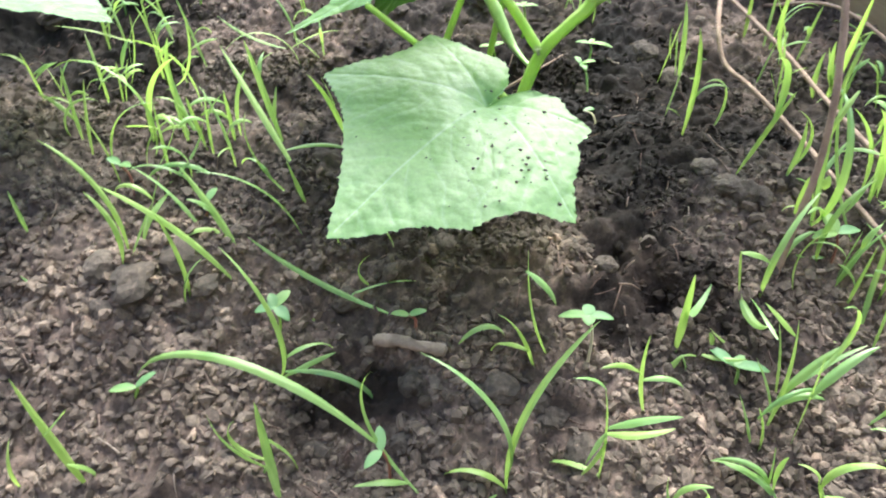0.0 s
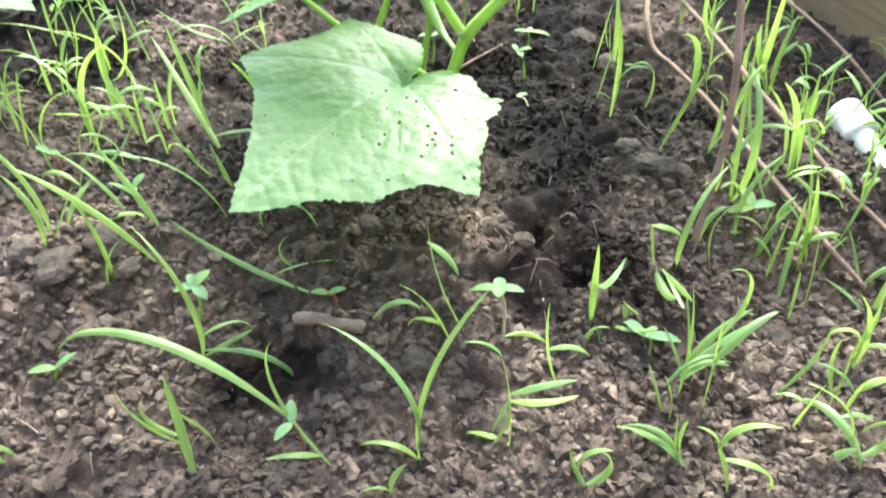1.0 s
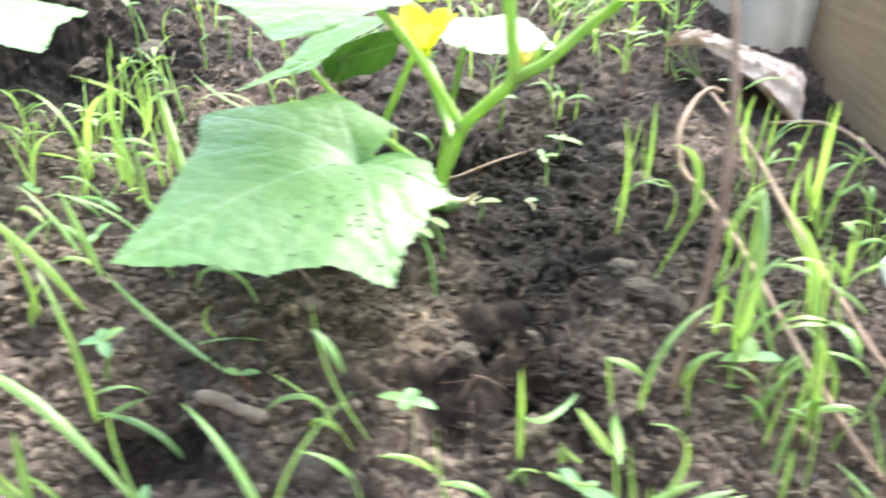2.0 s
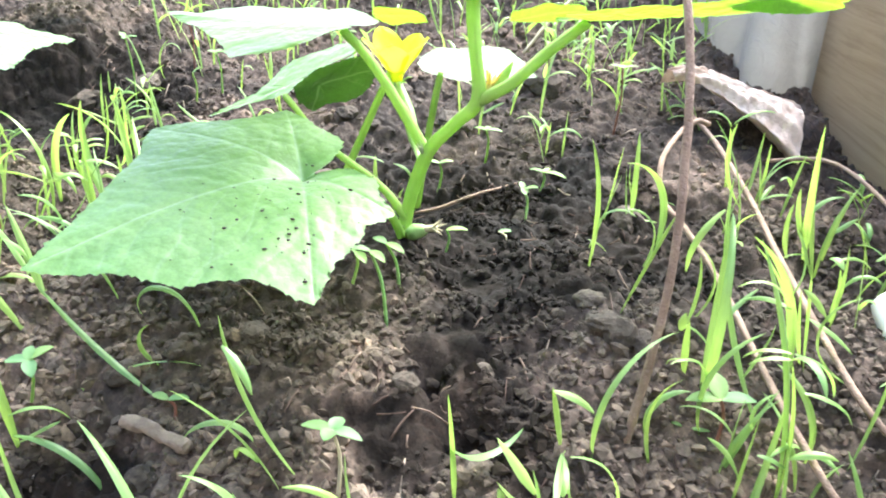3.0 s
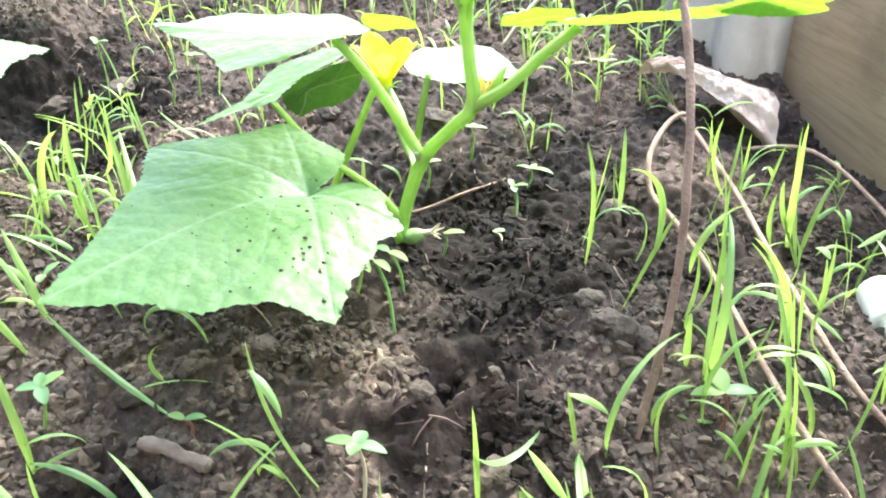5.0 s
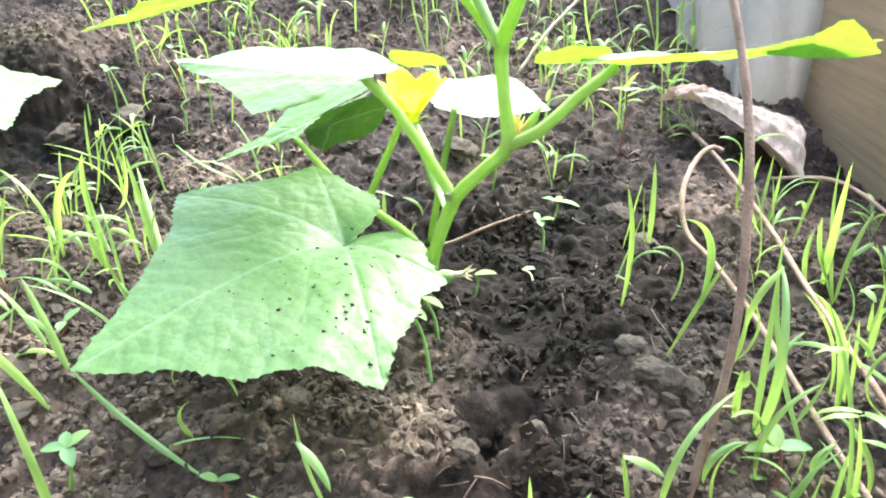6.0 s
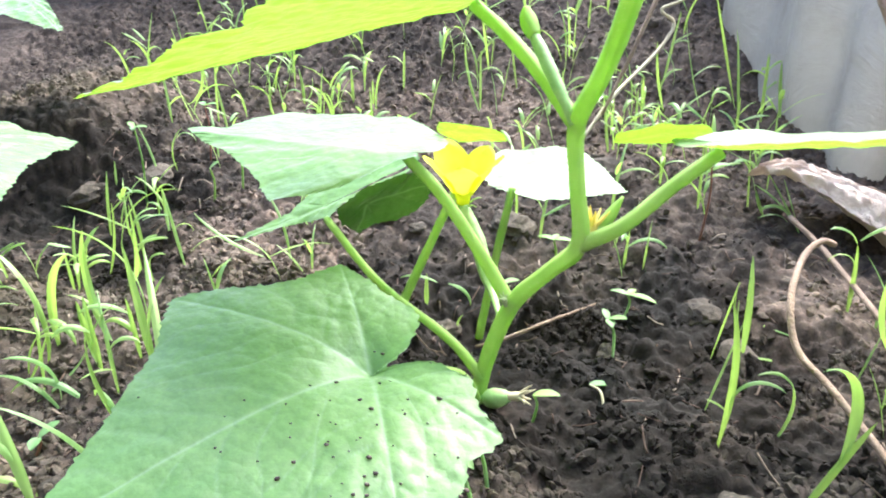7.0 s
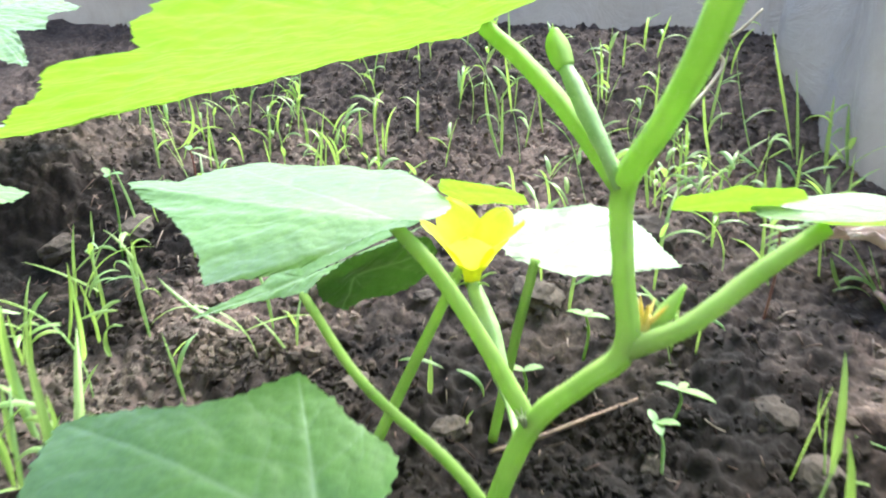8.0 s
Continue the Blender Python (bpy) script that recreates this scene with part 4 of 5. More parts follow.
sprout(0.164, 0.243, (0, 0, 0, -174, 58, 35, 32, 4.0), (-8, -1, 3, 163, 56, 134, 12, 4.0))
sprout(0.166, 0.203, (0, 0, 0, 1, 0, -14, 79, 5.2), (-1, 0, 21, 22, 29, 80, 44, 4.2), (-6, 0, 66, 154, 47, 58, 21, 4.8), (0, 0, 15, -8, 23, 126, 25, 4.2))
sprout(0.178, 0.197, (0, 0, 0, -28, -3, -4, 69, 2.4), (-2, 1, 38, 24, 31, 92, 40, 5.0), (-3, 2, 53, 30, 42, -85, 58, 2.6))
sprout(0.161, 0.193, (0, 0, 0, 153, 0, 34, 34, 4.4))
sprout(0.164, 0.166, (0, 0, 0, 157, 30, 112, 35, 5.0), (-4, 2, 4, 163, 11, -10, 30, 5.0))
sprout(0.183, 0.158, (0, 0, 0, 166, 8, 33, 40, 4.6), (-10, 2, 31, -8, -10, 119, 38, 5.0), (-7, 2, 26, -14, 76, 200, 35, 5.0), (-11, 3, 34, 160, 5, 119, 18, 4.4))
sprout(0.248, 0.168, (0, 0, 0, 120, 31, 173, 56, 5.0), (-5, 9, 10, 164, 13, 90, 48, 5.0), (-4, 6, 8, -171, 114, 200, 25, 5.0), (-2, 4, 5, 4, 64, -44, 21, 4.0))
sprout(0.219, 0.210, (0, 0, 0, 0, 27, -7, 55, 2.6))
sprout(0.265, 0.228, (0, 0, 0, 15, 2, -48, 68, 5.0), (-1, 0, 22, -154, -7, 22, 30, 4.0))
sprout(0.117, 0.154, (0, 0, 0, 156, 34, 0, 36, 4.0), (-6, 3, 9, -17, -11, 87, 31, 4.4), (-3, 1, 2, 7, 59, -60, 32, 4.4))
sprout(0.023, 0.155, (0, 0, 0, 22, -2, 61, 25, 4.0), (0, 0, 2, -149, 21, 94, 19, 3.6))
sprout(0.174, 0.269, (0, 0, 0, 47, -8, 107, 78, 3.8), (27, 29, 51, 45, 2, 32, 8, 5.0))
sprout(0.162, 0.267, (0, 0, 0, 171, 10, 14, 33, 4.0), (-6, 1, 29, -2, 91, 147, 19, 4.6), (0, 0, 1, -79, 119, 14, 35, 5.0))
sprout(0.194, 0.297, (0, 0, 0, 24, -9, 115, 35, 4.0))
sprout(0.218, 0.325, (0, 0, 0, 89, -33, 106, 108, 4.6), (0, -8, 11, -139, 23, 109, 31, 3.6))
sprout(0.207, 0.353, (0, 0, 0, 14, 13, -14, 41, 4.2))
sprout(0.227, 0.294, (0, 0, 0, -151, -21, -27, 51, 4.4), (10, 5, 25, 24, -24, 87, 23, 4.0))
sprout(0.250, 0.286, (0, 0, 0, 169, -2, 19, 72, 5.2), (-8, 2, 70, -169, 76, 143, 17, 4.0), (-8, 2, 70, -69, 41, 161, 29, 4.0), (0, 0, 24, 6, 57, 124, 20, 4.2), (0, 0, 19, -168, 51, 86, 14, 4.0))
sprout(0.262, 0.285, (0, 0, 0, -10, 1, 35, 30, 5.0))
sprout(0.255, 0.340, (0, 0, 0, -142, 7, 57, 92, 5.0), (-7, -5, 36, 150, 80, 140, 23, 3.6))
sprout(0.262, 0.345, (0, 0, 0, 174, 7, 10, 52, 4.0), (-4, 0, 28, -16, 107, 139, 24, 4.0))
sprout(0.176, 0.351, (0, 0, 0, -5, 16, 21, 62, 4.0), (12, -1, 36, -134, -13, 90, 63, 4.2))
sprout(0.155, 0.401, (0, 0, 0, -150, -7, 21, 79, 4.0), (2, 1, 21, -10, 1, 138, 32, 3.4))
sprout(0.184, 0.428, (0, 0, 0, -148, -29, 107, 57, 3.0))
sprout(0.172, 0.522, (0, 0, 0, 3, -18, 6, 29, 3.0))
sprout(0.280, 0.478, (0, 0, 0, -111, 31, 15, 111, 5.0), (-3, -8, 12, 25, -28, 116, 49, 4.0), (-3, -8, 12, -157, 27, 2, 42, 4.6))
sprout(0.271, 0.480, (0, 0, 0, -142, 24, -15, 41, 4.2))
sprout(0.290, 0.480, (0, 0, 0, 49, 5, 53, 53, 3.4), (2, 3, 17, 11, 45, 55, 17, 4.0))
sprout(0.238, 0.468, (0, 0, 0, -175, 0, 41, 93, 3.8), (-2, 0, 31, -148, 38, -22, 59, 3.4))
sprout(0.254, 0.542, (0, 0, 0, 28, 1, 126, 59, 3.8))
sprout(0.231, 0.493, (0, 0, 0, 13, 10, 19, 43, 3.2))
sprout(0.279, 0.389, (0, 0, 0, 33, 3, -10, 38, 4.6))
sprout(0.189, 0.648, (0, 0, 0, -4, 50, 160, 25, 3.4), (4, 0, 1, -139, 34, 22, 25, 3.4))
sprout(-0.195, 0.377, (0, 0, 0, 171, -23, 138, 114, 4.0), (8, -1, 29, -14, 60, 179, 30, 4.0))
sprout(-0.200, 0.391, (0, 0, 0, -19, 4, 68, 86, 5.0))
sprout(-0.172, 0.402, (0, 0, 0, 165, 24, -29, 76, 5.0), (-6, 2, 13, -166, 7, 100, 27, 3.0))
sprout(-0.185, 0.447, (0, 0, 0, -147, -2, 82, 86, 4.4))
sprout(-0.205, 0.484, (0, 0, 0, -2, -32, 110, 40, 4.4))
sprout(-0.157, 0.375, (0, 0, 0, 4, -9, -2, 42, 4.0))
sprout(-0.161, 0.350, (0, 0, 0, -133, -11, 93, 43, 3.8))
sprout(-0.208, 0.349, (0, 0, 0, -178, -1, 27, 55, 3.6), (0, 0, 14, -5, 9, 96, 70, 3.0))
sprout(-0.273, 0.531, (0, 0, 0, 25, 5, 108, 84, 2.6))
sprout(-0.224, 0.478, (0, 0, 0, -37, 64, -7, 102, 3.0), (41, -32, 47, 23, 61, 102, 22, 3.0))
sprout(-0.267, 0.508, (0, 0, 0, -11, 27, 3, 66, 2.6))
sprout(-0.141, 0.303, (0, 0, 0, 176, 19, 64, 58, 4.8), (-13, 1, 24, -116, 102, 161, 34, 3.6))
sprout(-0.144, 0.352, (0, 0, 0, -172, 40, 157, 54, 4.0))
sprout(-0.138, 0.253, (0, 0, 0, 5, 8, 55, 39, 4.6))
sprout(-0.027, 0.293, (0, 0, 0, -166, 7, 100, 37, 4.2), (-3, -1, 11, -169, 32, 217, 44, 3.6))
sprout(-0.113, 0.268, (0, 0, 0, -167, 23, 51, 92, 6.0))
sprout(-0.172, 0.266, (0, 0, 0, 170, -19, 46, 52, 4.4))
sprout(-0.081, 0.300, (0, 0, 0, -164, 14, 85, 77, 3.6))
sprout(-0.137, 0.258, (0, 0, 0, -20, 8, -23, 64, 3.4))
sprout(-0.114, 0.285, (0, 0, 0, 150, 29, 45, 57, 4.6), (-11, 6, 19, -174, 24, 88, 18, 4.0))
sprout(-0.121, 0.294, (0, 0, 0, -152, 23, 153, 36, 4.0))
sprout(-0.182, 0.344, (0, 0, 0, 47, 73, 17, 54, 3.6))
sprout(-0.081, 0.318, (0, 0, 0, 150, 18, 22, 30, 4.4))
sprout(-0.092, 0.324, (0, 0, 0, -5, -43, 26, 62, 3.4), (-9, 1, 8, 156, 15, 175, 30, 3.0))
sprout(-0.238, 0.546, (0, 0, 0, 129, 38, 18, 41, 2.4), (-3, 0, 19, 179, 31, 193, 20, 2.4))
sprout(-0.199, 0.509, (0, 0, 0, 149, 17, 18, 62, 2.4), (-5, 0, 27, 27, 24, 193, 20, 2.4))
sprout(-0.094, 0.350, (0, 0, 0, 130, 59, 60, 97, 4.8), (-4, 0, 17, 142, 17, 18, 63, 4.0), (-3, 0, 11, 24, 87, 130, 41, 3.2), (-7, 0, 29, 62, 10, 32, 23, 3.2))
sprout(-0.067, 0.392, (0, 0, 0, -100, 24, 46, 88, 4.0), (-6, 0, 25, 157, 17, 32, 20, 2.4))
sprout(0.216, 0.631, (0, 0, 0, -169, 31, 67, 53, 3.2), (0, 0, 0, 163, 31, 39, 49, 3.2), (0, 0, 0, -162, 24, 25, 46, 3.2), (-10, -3, 12, -177, 31, 172, 25, 3.2))
sprout(-0.344, 0.617, (0, 0, 0, 112, 17, 18, 24, 2.0))
sprout(-0.300, 0.622, (0, 0, 0, 173, 10, 32, 51, 2.4))
sprout(-0.245, 0.634, (0, 0, 0, -135, 10, 39, 88, 2.4))
sprout(-0.280, 0.705, (0, 0, 0, 145, 17, 18, 52, 2.4))
sprout(-0.192, 0.613, (0, 0, 0, -17, 10, 18, 38, 2.0), (3, 1, 24, 36, 45, 193, 14, 2.4))
sprout(-0.281, 0.624, (0, 0, 0, 50, -18, 60, 42, 2.4), (3, 1, 28, 8, 38, 193, 24, 2.4))
sprout(0.114, 0.570, (0, 0, 0, -52, 3, 11, 40, 2.4))
sprout(0.102, 0.561, (0, 0, 0, 176, 10, 32, 39, 2.4))
sprout(0.126, 0.642, (0, 0, 0, -170, -4, 95, 57, 2.4))
sprout(0.028, 0.507, (0, 0, 0, -149, 129, -59, 41, 2.4))
sprout(-0.018, 0.509, (0, 0, 0, 103, 17, 18, 23, 3.2), (14, 4, 16, -2, 94, 193, 23, 3.2), (7, 2, 17, -176, 66, 123, 26, 2.4))
sprout(-0.122, 0.507, (0, 0, 0, -154, 10, 151, 81, 3.2), (-9, -3, 17, -176, 73, 39, 56, 3.2), (-5, -2, 17, 29, 66, 109, 43, 3.2))
sprout(-0.106, 0.514, (0, 0, 0, 178, 31, 67, 31, 2.4))
sprout(-0.275, 0.553, (0, 0, 0, -176, 66, 88, 68, 3.2))
sprout(-0.244, 0.521, (0, 0, 0, 146, -11, 46, 56, 2.4), (4, 1, 32, 19, 59, 123, 24, 2.4))
sprout(-0.320, 0.709, (0, 0, 0, -173, 17, 25, 50, 3.2), (-6, -2, 14, -9, 66, -31, 62, 3.2), (1, 0, 6, 6, 17, 116, 58, 3.2))
sprout(-0.295, 0.713, (0, 0, 0, 86, 3, 11, 67, 3.2))
sprout(-0.282, 0.791, (0, 0, 0, -170, -11, 60, 44, 3.2), (0, 0, 0, 46, 17, 46, 74, 3.2))
sprout(-0.241, 0.789, (0, 0, 0, 156, -4, 25, 38, 4.0), (3, 1, 3, -7, 38, -10, 26, 4.0), (-9, -3, 27, -162, 10, 130, 44, 3.2))
sprout(-0.190, 0.799, (0, 0, 0, 120, 10, 11, 38, 3.2), (-1, 0, 3, -167, 10, 144, 20, 3.2))
sprout(-0.170, 0.803, (0, 0, 0, -63, 10, 11, 28, 2.4))
sprout(-0.056, 0.800, (0, 0, 0, 149, 31, -3, 74, 3.2), (0, 0, 0, 105, 17, 4, 60, 2.4), (-3, -1, 34, 8, 31, 193, 35, 2.4), (-6, -2, 18, -167, -32, 193, 42, 2.4))
sprout(-0.099, 0.848, (0, 0, 0, -160, -11, 39, 67, 2.4), (0, 0, 29, 28, 24, 186, 27, 2.4))
sprout(-0.080, 0.920, (0, 0, 0, -153, 24, 4, 37, 2.4), (-6, -2, 12, 12, 31, 151, 27, 2.4))
sprout(-0.037, 0.791, (0, 0, 0, -177, 3, 18, 49, 2.4))
sprout(-0.027, 0.836, (0, 0, 0, 132, 17, 18, 62, 2.4))
sprout(-0.196, 0.928, (0, 0, 0, -6, 24, 18, 34, 2.4))
sprout(0.117, 0.810, (0, 0, 0, -132, 24, 4, 71, 3.2), (-6, -2, 21, 25, 3, 116, 30, 3.2))
sprout(0.149, 0.820, (0, 0, 0, 144, 24, 11, 90, 3.2), (-12, -4, 29, 21, 38, 116, 30, 3.2))
sprout(0.180, 0.834, (0, 0, 0, -166, 17, 18, 108, 4.0))
sprout(0.182, 0.823, (0, 0, 0, 128, 10, 18, 78, 3.2))
sprout(0.201, 0.814, (0, 0, 0, 100, 10, 11, 62, 3.2), (0, 0, 38, -154, 38, 151, 31, 3.2))
sprout(0.217, 0.817, (0, 0, 0, 117, 17, 11, 51, 4.0), (-3, -1, 15, 11, 38, 193, 30, 3.2))
sprout(0.237, 0.812, (0, 0, 0, -5, 10, 4, 26, 3.2))
sprout(0.122, 0.855, (0, 0, 0, 173, -4, 81, 51, 2.4))
sprout(0.069, 0.804, (0, 0, 0, -168, 52, -52, 66, 2.4), (-12, -4, 24, 28, 24, 151, 28, 2.4))
sprout(0.013, 0.832, (0, 0, 0, -30, 24, -10, 49, 2.4))
sprout(0.014, 0.876, (0, 0, 0, 141, -4, 46, 58, 2.4))
sprout(0.029, 0.933, (0, 0, 0, -73, 3, 11, 35, 2.4), (-1, 0, 12, 10, 31, 186, 30, 2.4))
sprout(0.111, 0.664, (0, 0, 0, -169, -53, 130, 48, 2.4))
sprout(0.260, 0.791, (0, 0, 0, 13, -11, 67, 34, 3.2))
sprout(0.235, 0.266, (0, 0, 0, 69, 45, 4, 68, 3.2))
sprout(0.151, 0.435, (0, 0, 0, 58, 31, 32, 50, 1.2), (0, 0, 6, 10, 108, 151, 14, 1.6))
sprout(-0.172, 0.274, (0, 0, 0, 169, -11, 67, 85, 3.2))
sprout(-0.167, 0.268, (0, 0, 0, 37, 31, 39, 34, 2.4))
sprout(-0.239, 0.379, (0, 0, 0, 91, 17, 39, 53, 2.0), (14, 0, 51, 15, 24, 158, 17, 2.4))
sprout(-0.219, 0.263, (0, 0, 0, 172, 59, 32, 20, 2.4))
sprout(-0.176, 0.313, (0, 0, 0, 11, 17, 32, 37, 2.4), (6, 0, 16, 171, 38, 165, 30, 3.2))
sprout(-0.242, 0.296, (0, 0, 0, 125, 3, 18, 29, 2.4))
sprout(0.217, 0.321, (0, 0, 0, 88, 17, 25, 88, 3.2), (-6, -2, 97, -139, 122, 193, 31, 3.2))
sprout(0.211, 0.359, (0, 0, 0, -178, -32, 74, 50, 3.2))
sprout(0.250, 0.286, (0, 0, 0, 151, 3, 32, 120, 4.8), (-16, -5, 97, -162, 24, 137, 25, 3.2), (-10, -3, 76, 178, 80, 158, 19, 3.2), (-9, -3, 76, 21, 108, 179, 32, 3.2))
sprout(0.227, 0.293, (0, 0, 0, 6, 3, 46, 52, 3.2))
sprout(0.254, 0.301, (0, 0, 0, 18, 80, 109, 25, 3.2), (-3, -1, 1, -153, 73, 74, 11, 3.2), (0, 0, 0, 20, 129, 186, 36, 3.2))
sprout(0.261, 0.349, (0, 0, 0, -145, 17, 11, 47, 3.2))
sprout(0.285, 0.465, (0, 0, 0, 116, 24, 4, 90, 4.0), (0, 0, 0, 156, 24, 18, 55, 3.2), (0, 0, 0, 37, -4, 25, 49, 3.2), (-7, -2, 16, -152, 66, 137, 20, 3.2))
sprout(0.277, 0.381, (0, 0, 0, -105, 10, -3, 35, 3.2))
sprout(0.234, 0.549, (0, 0, 0, -131, 3, 18, 49, 3.2), (-4, -1, 45, -156, 31, 109, 24, 3.2), (-3, -1, 47, 13, 45, 116, 30, 3.2), (-3, -1, 25, -177, -11, 193, 28, 2.4))
sprout(0.258, 0.549, (0, 0, 0, -102, 10, 4, 48, 2.4), (1, 0, 13, 6, 3, 137, 44, 3.2))
sprout(0.247, 0.537, (0, 0, 0, 72, 31, 4, 50, 2.4))
sprout(0.209, 0.329, (0, 0, 0, -124, 10, 4, 33, 4.0), (0, 0, 6, -179, 66, 193, 12, 2.4))
sprout(-0.175, 0.390, (0, 0, 0, 126, 10, 18, 35, 3.2))
sprout(-0.157, 0.346, (0, 0, 0, -176, 31, 137, 51, 3.2))
sprout(-0.189, 0.354, (0, 0, 0, 3, 38, 25, 45, 2.4))
sprout(-0.256, 0.392, (0, 0, 0, 42, -18, 151, 47, 2.4))
sprout(-0.141, 0.397, (0, 0, 0, 45, -4, 46, 50, 4.0))
sprout(-0.195, 0.364, (0, 0, 0, 14, 10, 88, 48, 3.2))
sprout(0.171, 0.495, (0, 0, 0, 166, 10, 4, 39, 4.0), (2, 1, -15, 98, 3, 32, 59, 4.0), (5, 1, -12, 29, 94, 193, 48, 3.2), (-15, -5, -29, -45, 10, 11, 55, 1.2))
sprout(0.189, 0.525, (-3, -1, 0, 13, 108, 179, 98, 3.2))
sprout(0.176, 0.222, (0, 0, 0, 129, 10, 25, 47, 4.0), (0, 0, 0, 17, 45, 81, 52, 4.8), (-11, 0, 41, 94, 94, 109, 35, 3.2))
sprout(0.165, 0.209, (0, 0, 0, 15, 24, 137, 40, 3.2), (6, 0, -22, 148, 17, 39, 40, 3.2))
sprout(0.160, 0.171, (0, 0, 0, 165, 3, 151, 45, 3.2), (-1, 0, 6, 134, 10, 11, 28, 4.0))
sprout(-0.169, 0.165, (0, 0, 0, 151, 10, 4, 78, 4.8), (-4, 0, 42, 8, 45, 39, 22, 4.0), (-3, 0, 17, 30, 136, 193, 24, 3.2))
sprout(-0.199, 0.161, (0, 0, 0, 97, -11, 81, 30, 3.2))
sprout(0.144, 0.238, (0, 0, 0, 144, 10, 39, 11, 4.0))
sprout(0.162, 0.171, (0, 0, 0, 176, 24, 95, 45, 2.7))
sprout(0.158, 0.195, (0, 0, 0, 127, 24, 39, 30, 2.4), (-3, 0, 21, 17, 24, 158, 42, 2.4))
sprout(0.243, 0.314, (0, 0, 0, 137, 34, -2, 118, 3.6), (-10, 9, 19, -171, -24, -2, 32, 3.6))
sprout(0.253, 0.348, (0, 0, 0, 177, 0, 54, 66, 4.0), (-5, 0, 31, 166, -21, 46, 39, 3.4))
sprout(0.218, 0.305, (0, 0, 0, 25, -18, 78, 65, 4.0))
sprout(0.280, 0.338, (0, 0, 0, 3, -60, 75, 59, 4.0), (-17, -1, 32, 158, 35, 72, 16, 4.0))
sprout(0.261, 0.303, (0, 0, 0, 140, -11, 87, 54, 4.0), (-6, 5, 34, 3, 92, 167, 27, 4.0))
sprout(0.198, 0.280, (0, 0, 0, -26, -20, 49, 55, 3.6))
sprout(0.240, 0.258, (0, 0, 0, 148, 2, 10, 40, 5.6))
sprout(0.250, 0.265, (0, 0, 0, 149, 4, 12, 58, 4.4))
sprout(0.245, 0.205, (0, 0, 0, 142, -4, 12, 43, 4.4))
sprout(0.249, 0.209, (0, 0, 0, 144, 24, -6, 42, 5.0))
sprout(0.278, 0.303, (0, 0, 0, -34, 6, -2, 62, 5.0))
sprout(0.286, 0.279, (0, 0, 0, 147, 20, 34, 42, 4.6), (0, 0, 0, -20, 12, 60, 30, 4.6))
sprout(0.288, 0.262, (0, 0, 0, 146, 50, 80, 34, 4.4), (0, 0, 0, 60, 8, 20, 36, 4.0))
sprout(0.229, 0.256, (0, 0, 0, 160, 50, 95, 22, 5.0))


# ---- more grass along the back of the bed ----
rnd = random.Random(12)
PATCHES = [(115, -.42, .22, .66, .98), (5, -.27, -.12, .33, .43), (18, -.32, -.10, .44, .60), (30, .22, .38, .27, .54), (8, .22, .32, .17, .26), (8, .0, .16, .55, .66), (22, .05, .20, .62, .86)]
for x, y in [(rnd.uniform(x0, x1), rnd.uniform(y0, y1)) for n, x0, x1, y0, y1 in PATCHES for _ in range(n)]:
    if x > .14 and y > .84:
        continue
    tall = rnd.randrange(26, 56) if y > .6 else rnd.randrange(16, 44)
    way, lean = rnd.randrange(360), rnd.randrange(0, 16)
    rows = [(0, 0, 0, way, lean, lean + rnd.choice((5, 20, 70)), tall + rnd.randrange(4, 26), round(rnd.uniform(1.7, 2.8), 1))]
    for j in range(rnd.choice((1, 2, 2, 3))):
        h = tall * rnd.uniform(0.35, 0.95)
        off = h * math.tan(radians(lean))
        rows.append((round(off * math.cos(radians(way)), 1), round(off * math.sin(radians(way)), 1), round(h, 1), (way + rnd.randrange(60, 300)) % 360, rnd.randrange(15, 60), rnd.choice((70, 100, 130, 155)), rnd.randrange(14, 32), round(rnd.uniform(2.8, 4.4), 1)))
    sprout(x, y, *rows)


# ---- clods, crumbs and litter ----
def clod_mesh(name, seed, cuts=2):
    bm = bmesh.new()
    bmesh.ops.create_icosphere(bm, subdivisions=cuts, radius=1)
    for v in bm.verts:
        d = v.co.copy()
        r = 1 + 0.34 * noise.noise(d * 1.1 + Vector((seed, 0, 0))) + 0.20 * noise.noise(d * 2.7 + Vector((0, seed, 0))) + 0.16 * abs(noise.noise(d * 5 + Vector((0, 0, seed)))) + 0.08 * noise.noise(d * 12 + Vector((0, 0, seed)))
        v.co = d * r
        v.co.z *= 0.72
    me = bpy.data.meshes.new(name)
    bm.to_mesh(me)
    bm.free()
    me.materials.append(CRUMB)
    me.shade_flat()
    return me


rnd = random.Random(7)
CLODS = [clod_mesh("soil_clod", 3.7 * k + 1, 3) for k in range(8)]
spots = [(-.165, .262, .020), (-.142, .276, .013), (-.186, .27, .015), (-.128, .262, .009), (.178, .336, .010), (.170, .341, .009), (.188, .334, .008), (.022, .215, .011), (.035, .217, .010), (-.012, .217, .010),
         (.052, .212, .011), (.09, .275, .008), (.118, .30, .009), (.13, .25, .008), (.10, .49, .008), (-.09, .26, .009), (-.05, .262, .010), (.16, .36, .010), (.17, .50, .014), (.15, .53, .013),
         (.06, .205, .010), (.075, .19, .012), (-.015, .19, .009), (-.06, .19, .008), (-.12, .30, .010), (.02, .60, .018), (-.05, .64, .02), (.08, .66, .022), (-.30, .62, .02), (-.37, .61, .018), (.0, .49, .012), (-.06, .50, .013)]
for k in range(120):
    cx, cy, cr = rnd.uniform(-.40, .38), rnd.uniform(.12, .98), rnd.choice((.004, .005, .006, .007, .009))
    if float(damp_shade_at(cx, cy)) < 0.4:
        spots.append((cx, cy, cr))
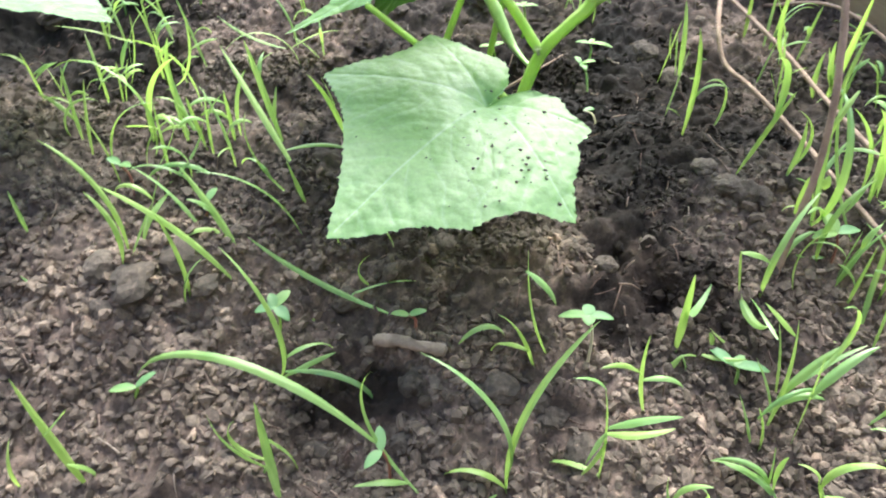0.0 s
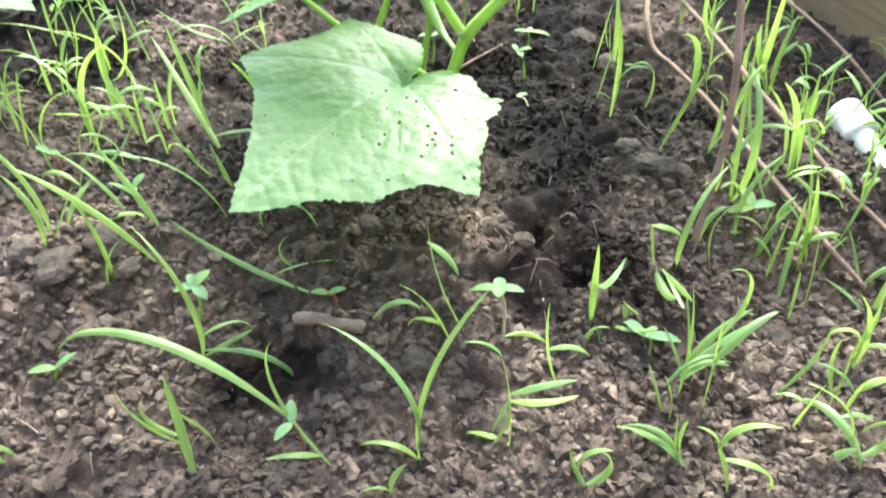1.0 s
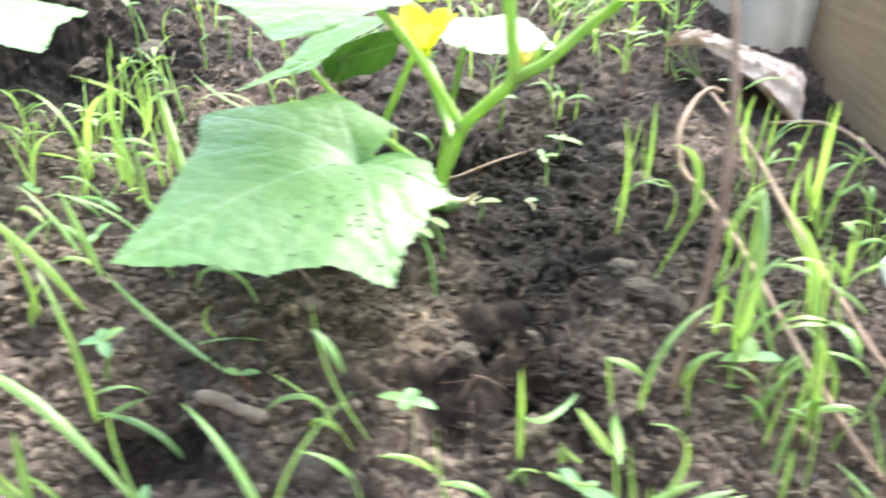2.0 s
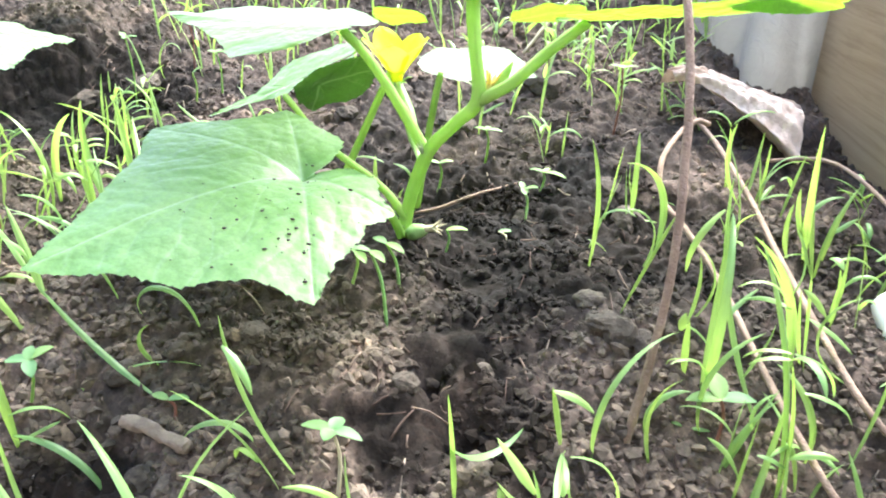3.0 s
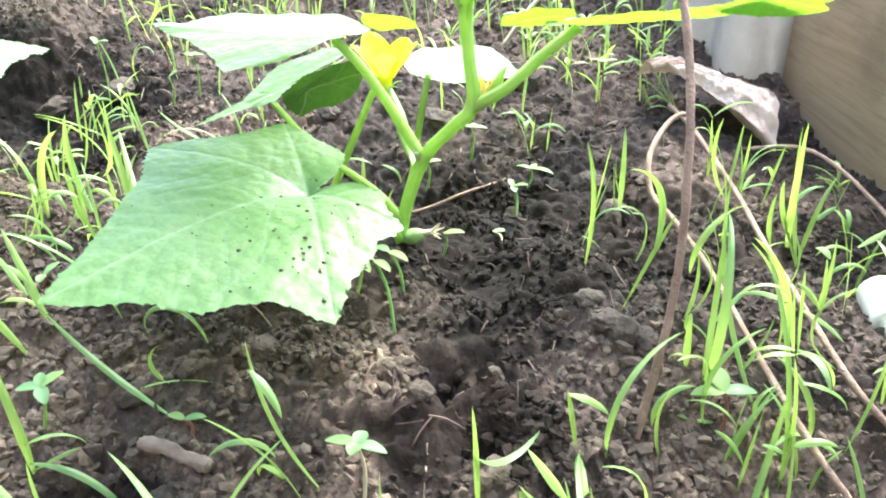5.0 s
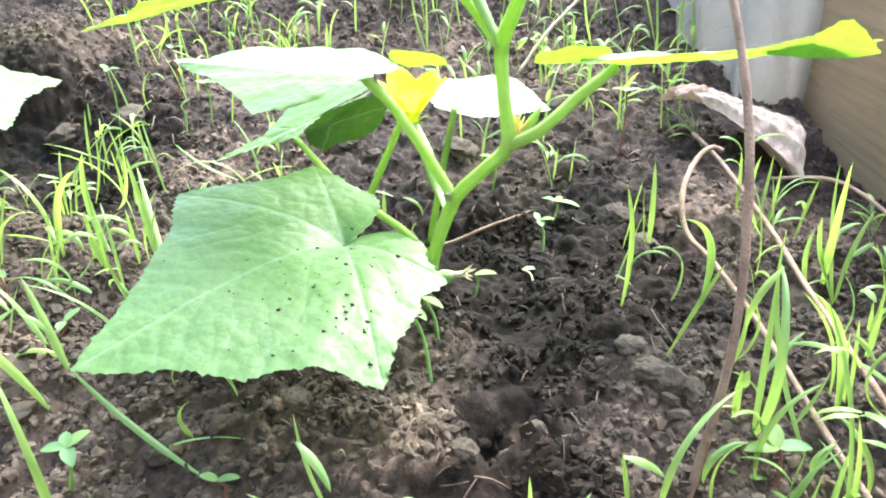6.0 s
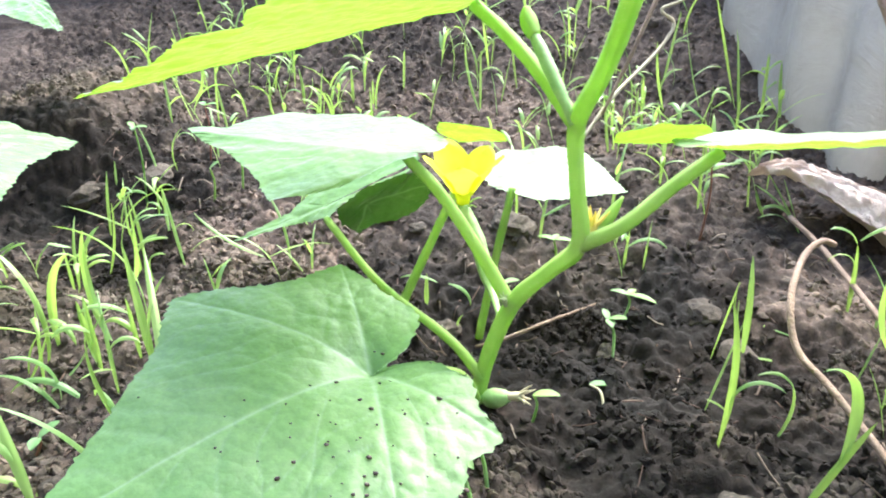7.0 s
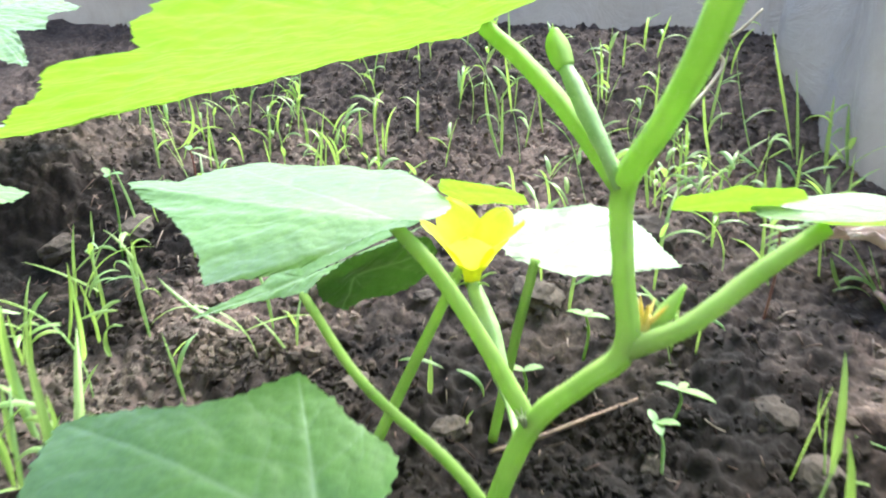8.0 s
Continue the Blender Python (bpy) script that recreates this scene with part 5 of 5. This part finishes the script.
for x, y, r in spots:
    r *= 0.8
    ob = new("soil_clod", CLODS[rnd.randrange(len(CLODS))])
    ob.location = (x, y, ground_at(x, y) - r * 0.05)
    ob.rotation_euler = (rnd.uniform(-.3, .3), rnd.uniform(-.3, .3), rnd.uniform(0, 6.28))
    ob.scale = (r * rnd.uniform(.8, 1.25), r * rnd.uniform(.8, 1.25), r * rnd.uniform(.75, 1.1))
    tagged(ob, "rough brown clod of earth on the soil", "clod", "soil clods")


def build_crumbs(total):
    """Loose crumbs over the soil, joined."""
    g = np.random.RandomState(3)
    bm = bmesh.new()
    bmesh.ops.create_icosphere(bm, subdivisions=1, radius=1)
    ball = np.array([v.co[:] for v in bm.verts])
    tri = np.array([[v.index for v in f.verts] for f in bm.faces])
    bm.free()
    near = g.rand(total) < 0.58
    y = np.where(near, g.uniform(0.11, 0.52, total), g.uniform(0.4, 1.08, total))
    x = np.where(near, g.uniform(-0.32, 0.36, total), g.uniform(-0.62, 0.38, total))
    wet_shade, crust = damp_shade_at(x, y), dry_at(x, y)
    keep = vnoise(x * 30, y * 30, 91) + 0.5 * vnoise(x * 90, y * 90, 92) + 0.65 * crust - 1.0 * wet_shade > g.uniform(-1.1, 0.7, total)
    x, y = x[keep], y[keep]
    n = len(x)
    r = (0.0005 + 0.0030 * g.rand(n) ** 3.6) * (0.8 + 0.25 * crust[keep])
    z = ground_z(x, y) + r * 0.25
    shape = ball[None] * (1 + g.uniform(-0.45, 0.45, (n, len(ball), 1)))
    shape = shape * (r[:, None] * g.uniform(0.7, 1.4, (n, 3)) * np.array([1.15, 1.0, 0.7]))[:, None, :]
    turn = np.linalg.qr(g.normal(size=(n, 3, 3)) * np.array([1.0, 1.0, 0.6]) + np.eye(3) * 0.9)[0]
    shape = np.einsum("nij,nkj->nki", turn, shape)
    verts = (shape + np.stack([x, y, z], -1)[:, None, :]).reshape(-1, 3)
    faces = (tri[None] + (np.arange(n) * len(ball))[:, None, None]).reshape(-1, 3)
    me = bpy.data.meshes.new("soil_crumbs")
    me.vertices.add(len(verts))
    me.vertices.foreach_set("co", verts.astype(np.float32).ravel())
    me.loops.add(faces.size)
    me.loops.foreach_set("vertex_index", faces.astype(np.int32).ravel())
    me.polygons.add(len(faces))
    me.polygons.foreach_set("loop_start", (np.arange(len(faces)) * 3).astype(np.int32))
    me.polygons.foreach_set("loop_total", np.full(len(faces), 3, np.int32))
    me.update(calc_edges=True)
    me.attributes.new("damp_shade", "FLOAT", "POINT").data.foreach_set("value", np.repeat(damp_shade_at(x, y), len(ball)).astype(np.float32))
    me.attributes.new("dry", "FLOAT", "POINT").data.foreach_set("value", np.repeat(dry_at(x, y), len(ball)).astype(np.float32))
    me.shade_flat()
    me.materials.append(CRUMB)
    tagged(new("soil_crumbs", me), "loose brown crumbs of soil", "soil", kind="stuff")


build_crumbs(135000)


def build_litter():
    """Bits of straw, root and bark, joined."""
    r = random.Random(9)
    verts, faces = [], []
    for _ in range(1500):
        x, y = r.uniform(-.38, .36), r.uniform(.12, .95)
        a, length = r.uniform(0, 6.28), .003 + .016 * r.random() ** 2
        rows = []
        for k in range(3):
            s = (k / 2 - .5) * length
            px, py = x + math.cos(a) * s, y + math.sin(a) * s + r.uniform(-.0015, .0015)
            rows.append((px, py, ground_at(px, py) + r.uniform(.0006, .0025), r.uniform(.0002, .0006)))
        v, f = tube(rows, 4, 2)
        n = len(verts)
        verts += v
        faces += [tuple(i + n for i in q) for q in f]
    s = Nodes("litter", 0.85, 0.2)
    s.set("Base Color", s.ramp(s.island(), (0, (0.05, 0.032, 0.027)), (0.5, (0.12, 0.082, 0.064)), (0.85, (0.22, 0.165, 0.13)), (1, (0.36, 0.30, 0.24))))
    tagged(mesh_object("plant_litter", verts, faces, s.mat), "dry bits of straw and root on the soil", "litter", kind="stuff")


build_litter()
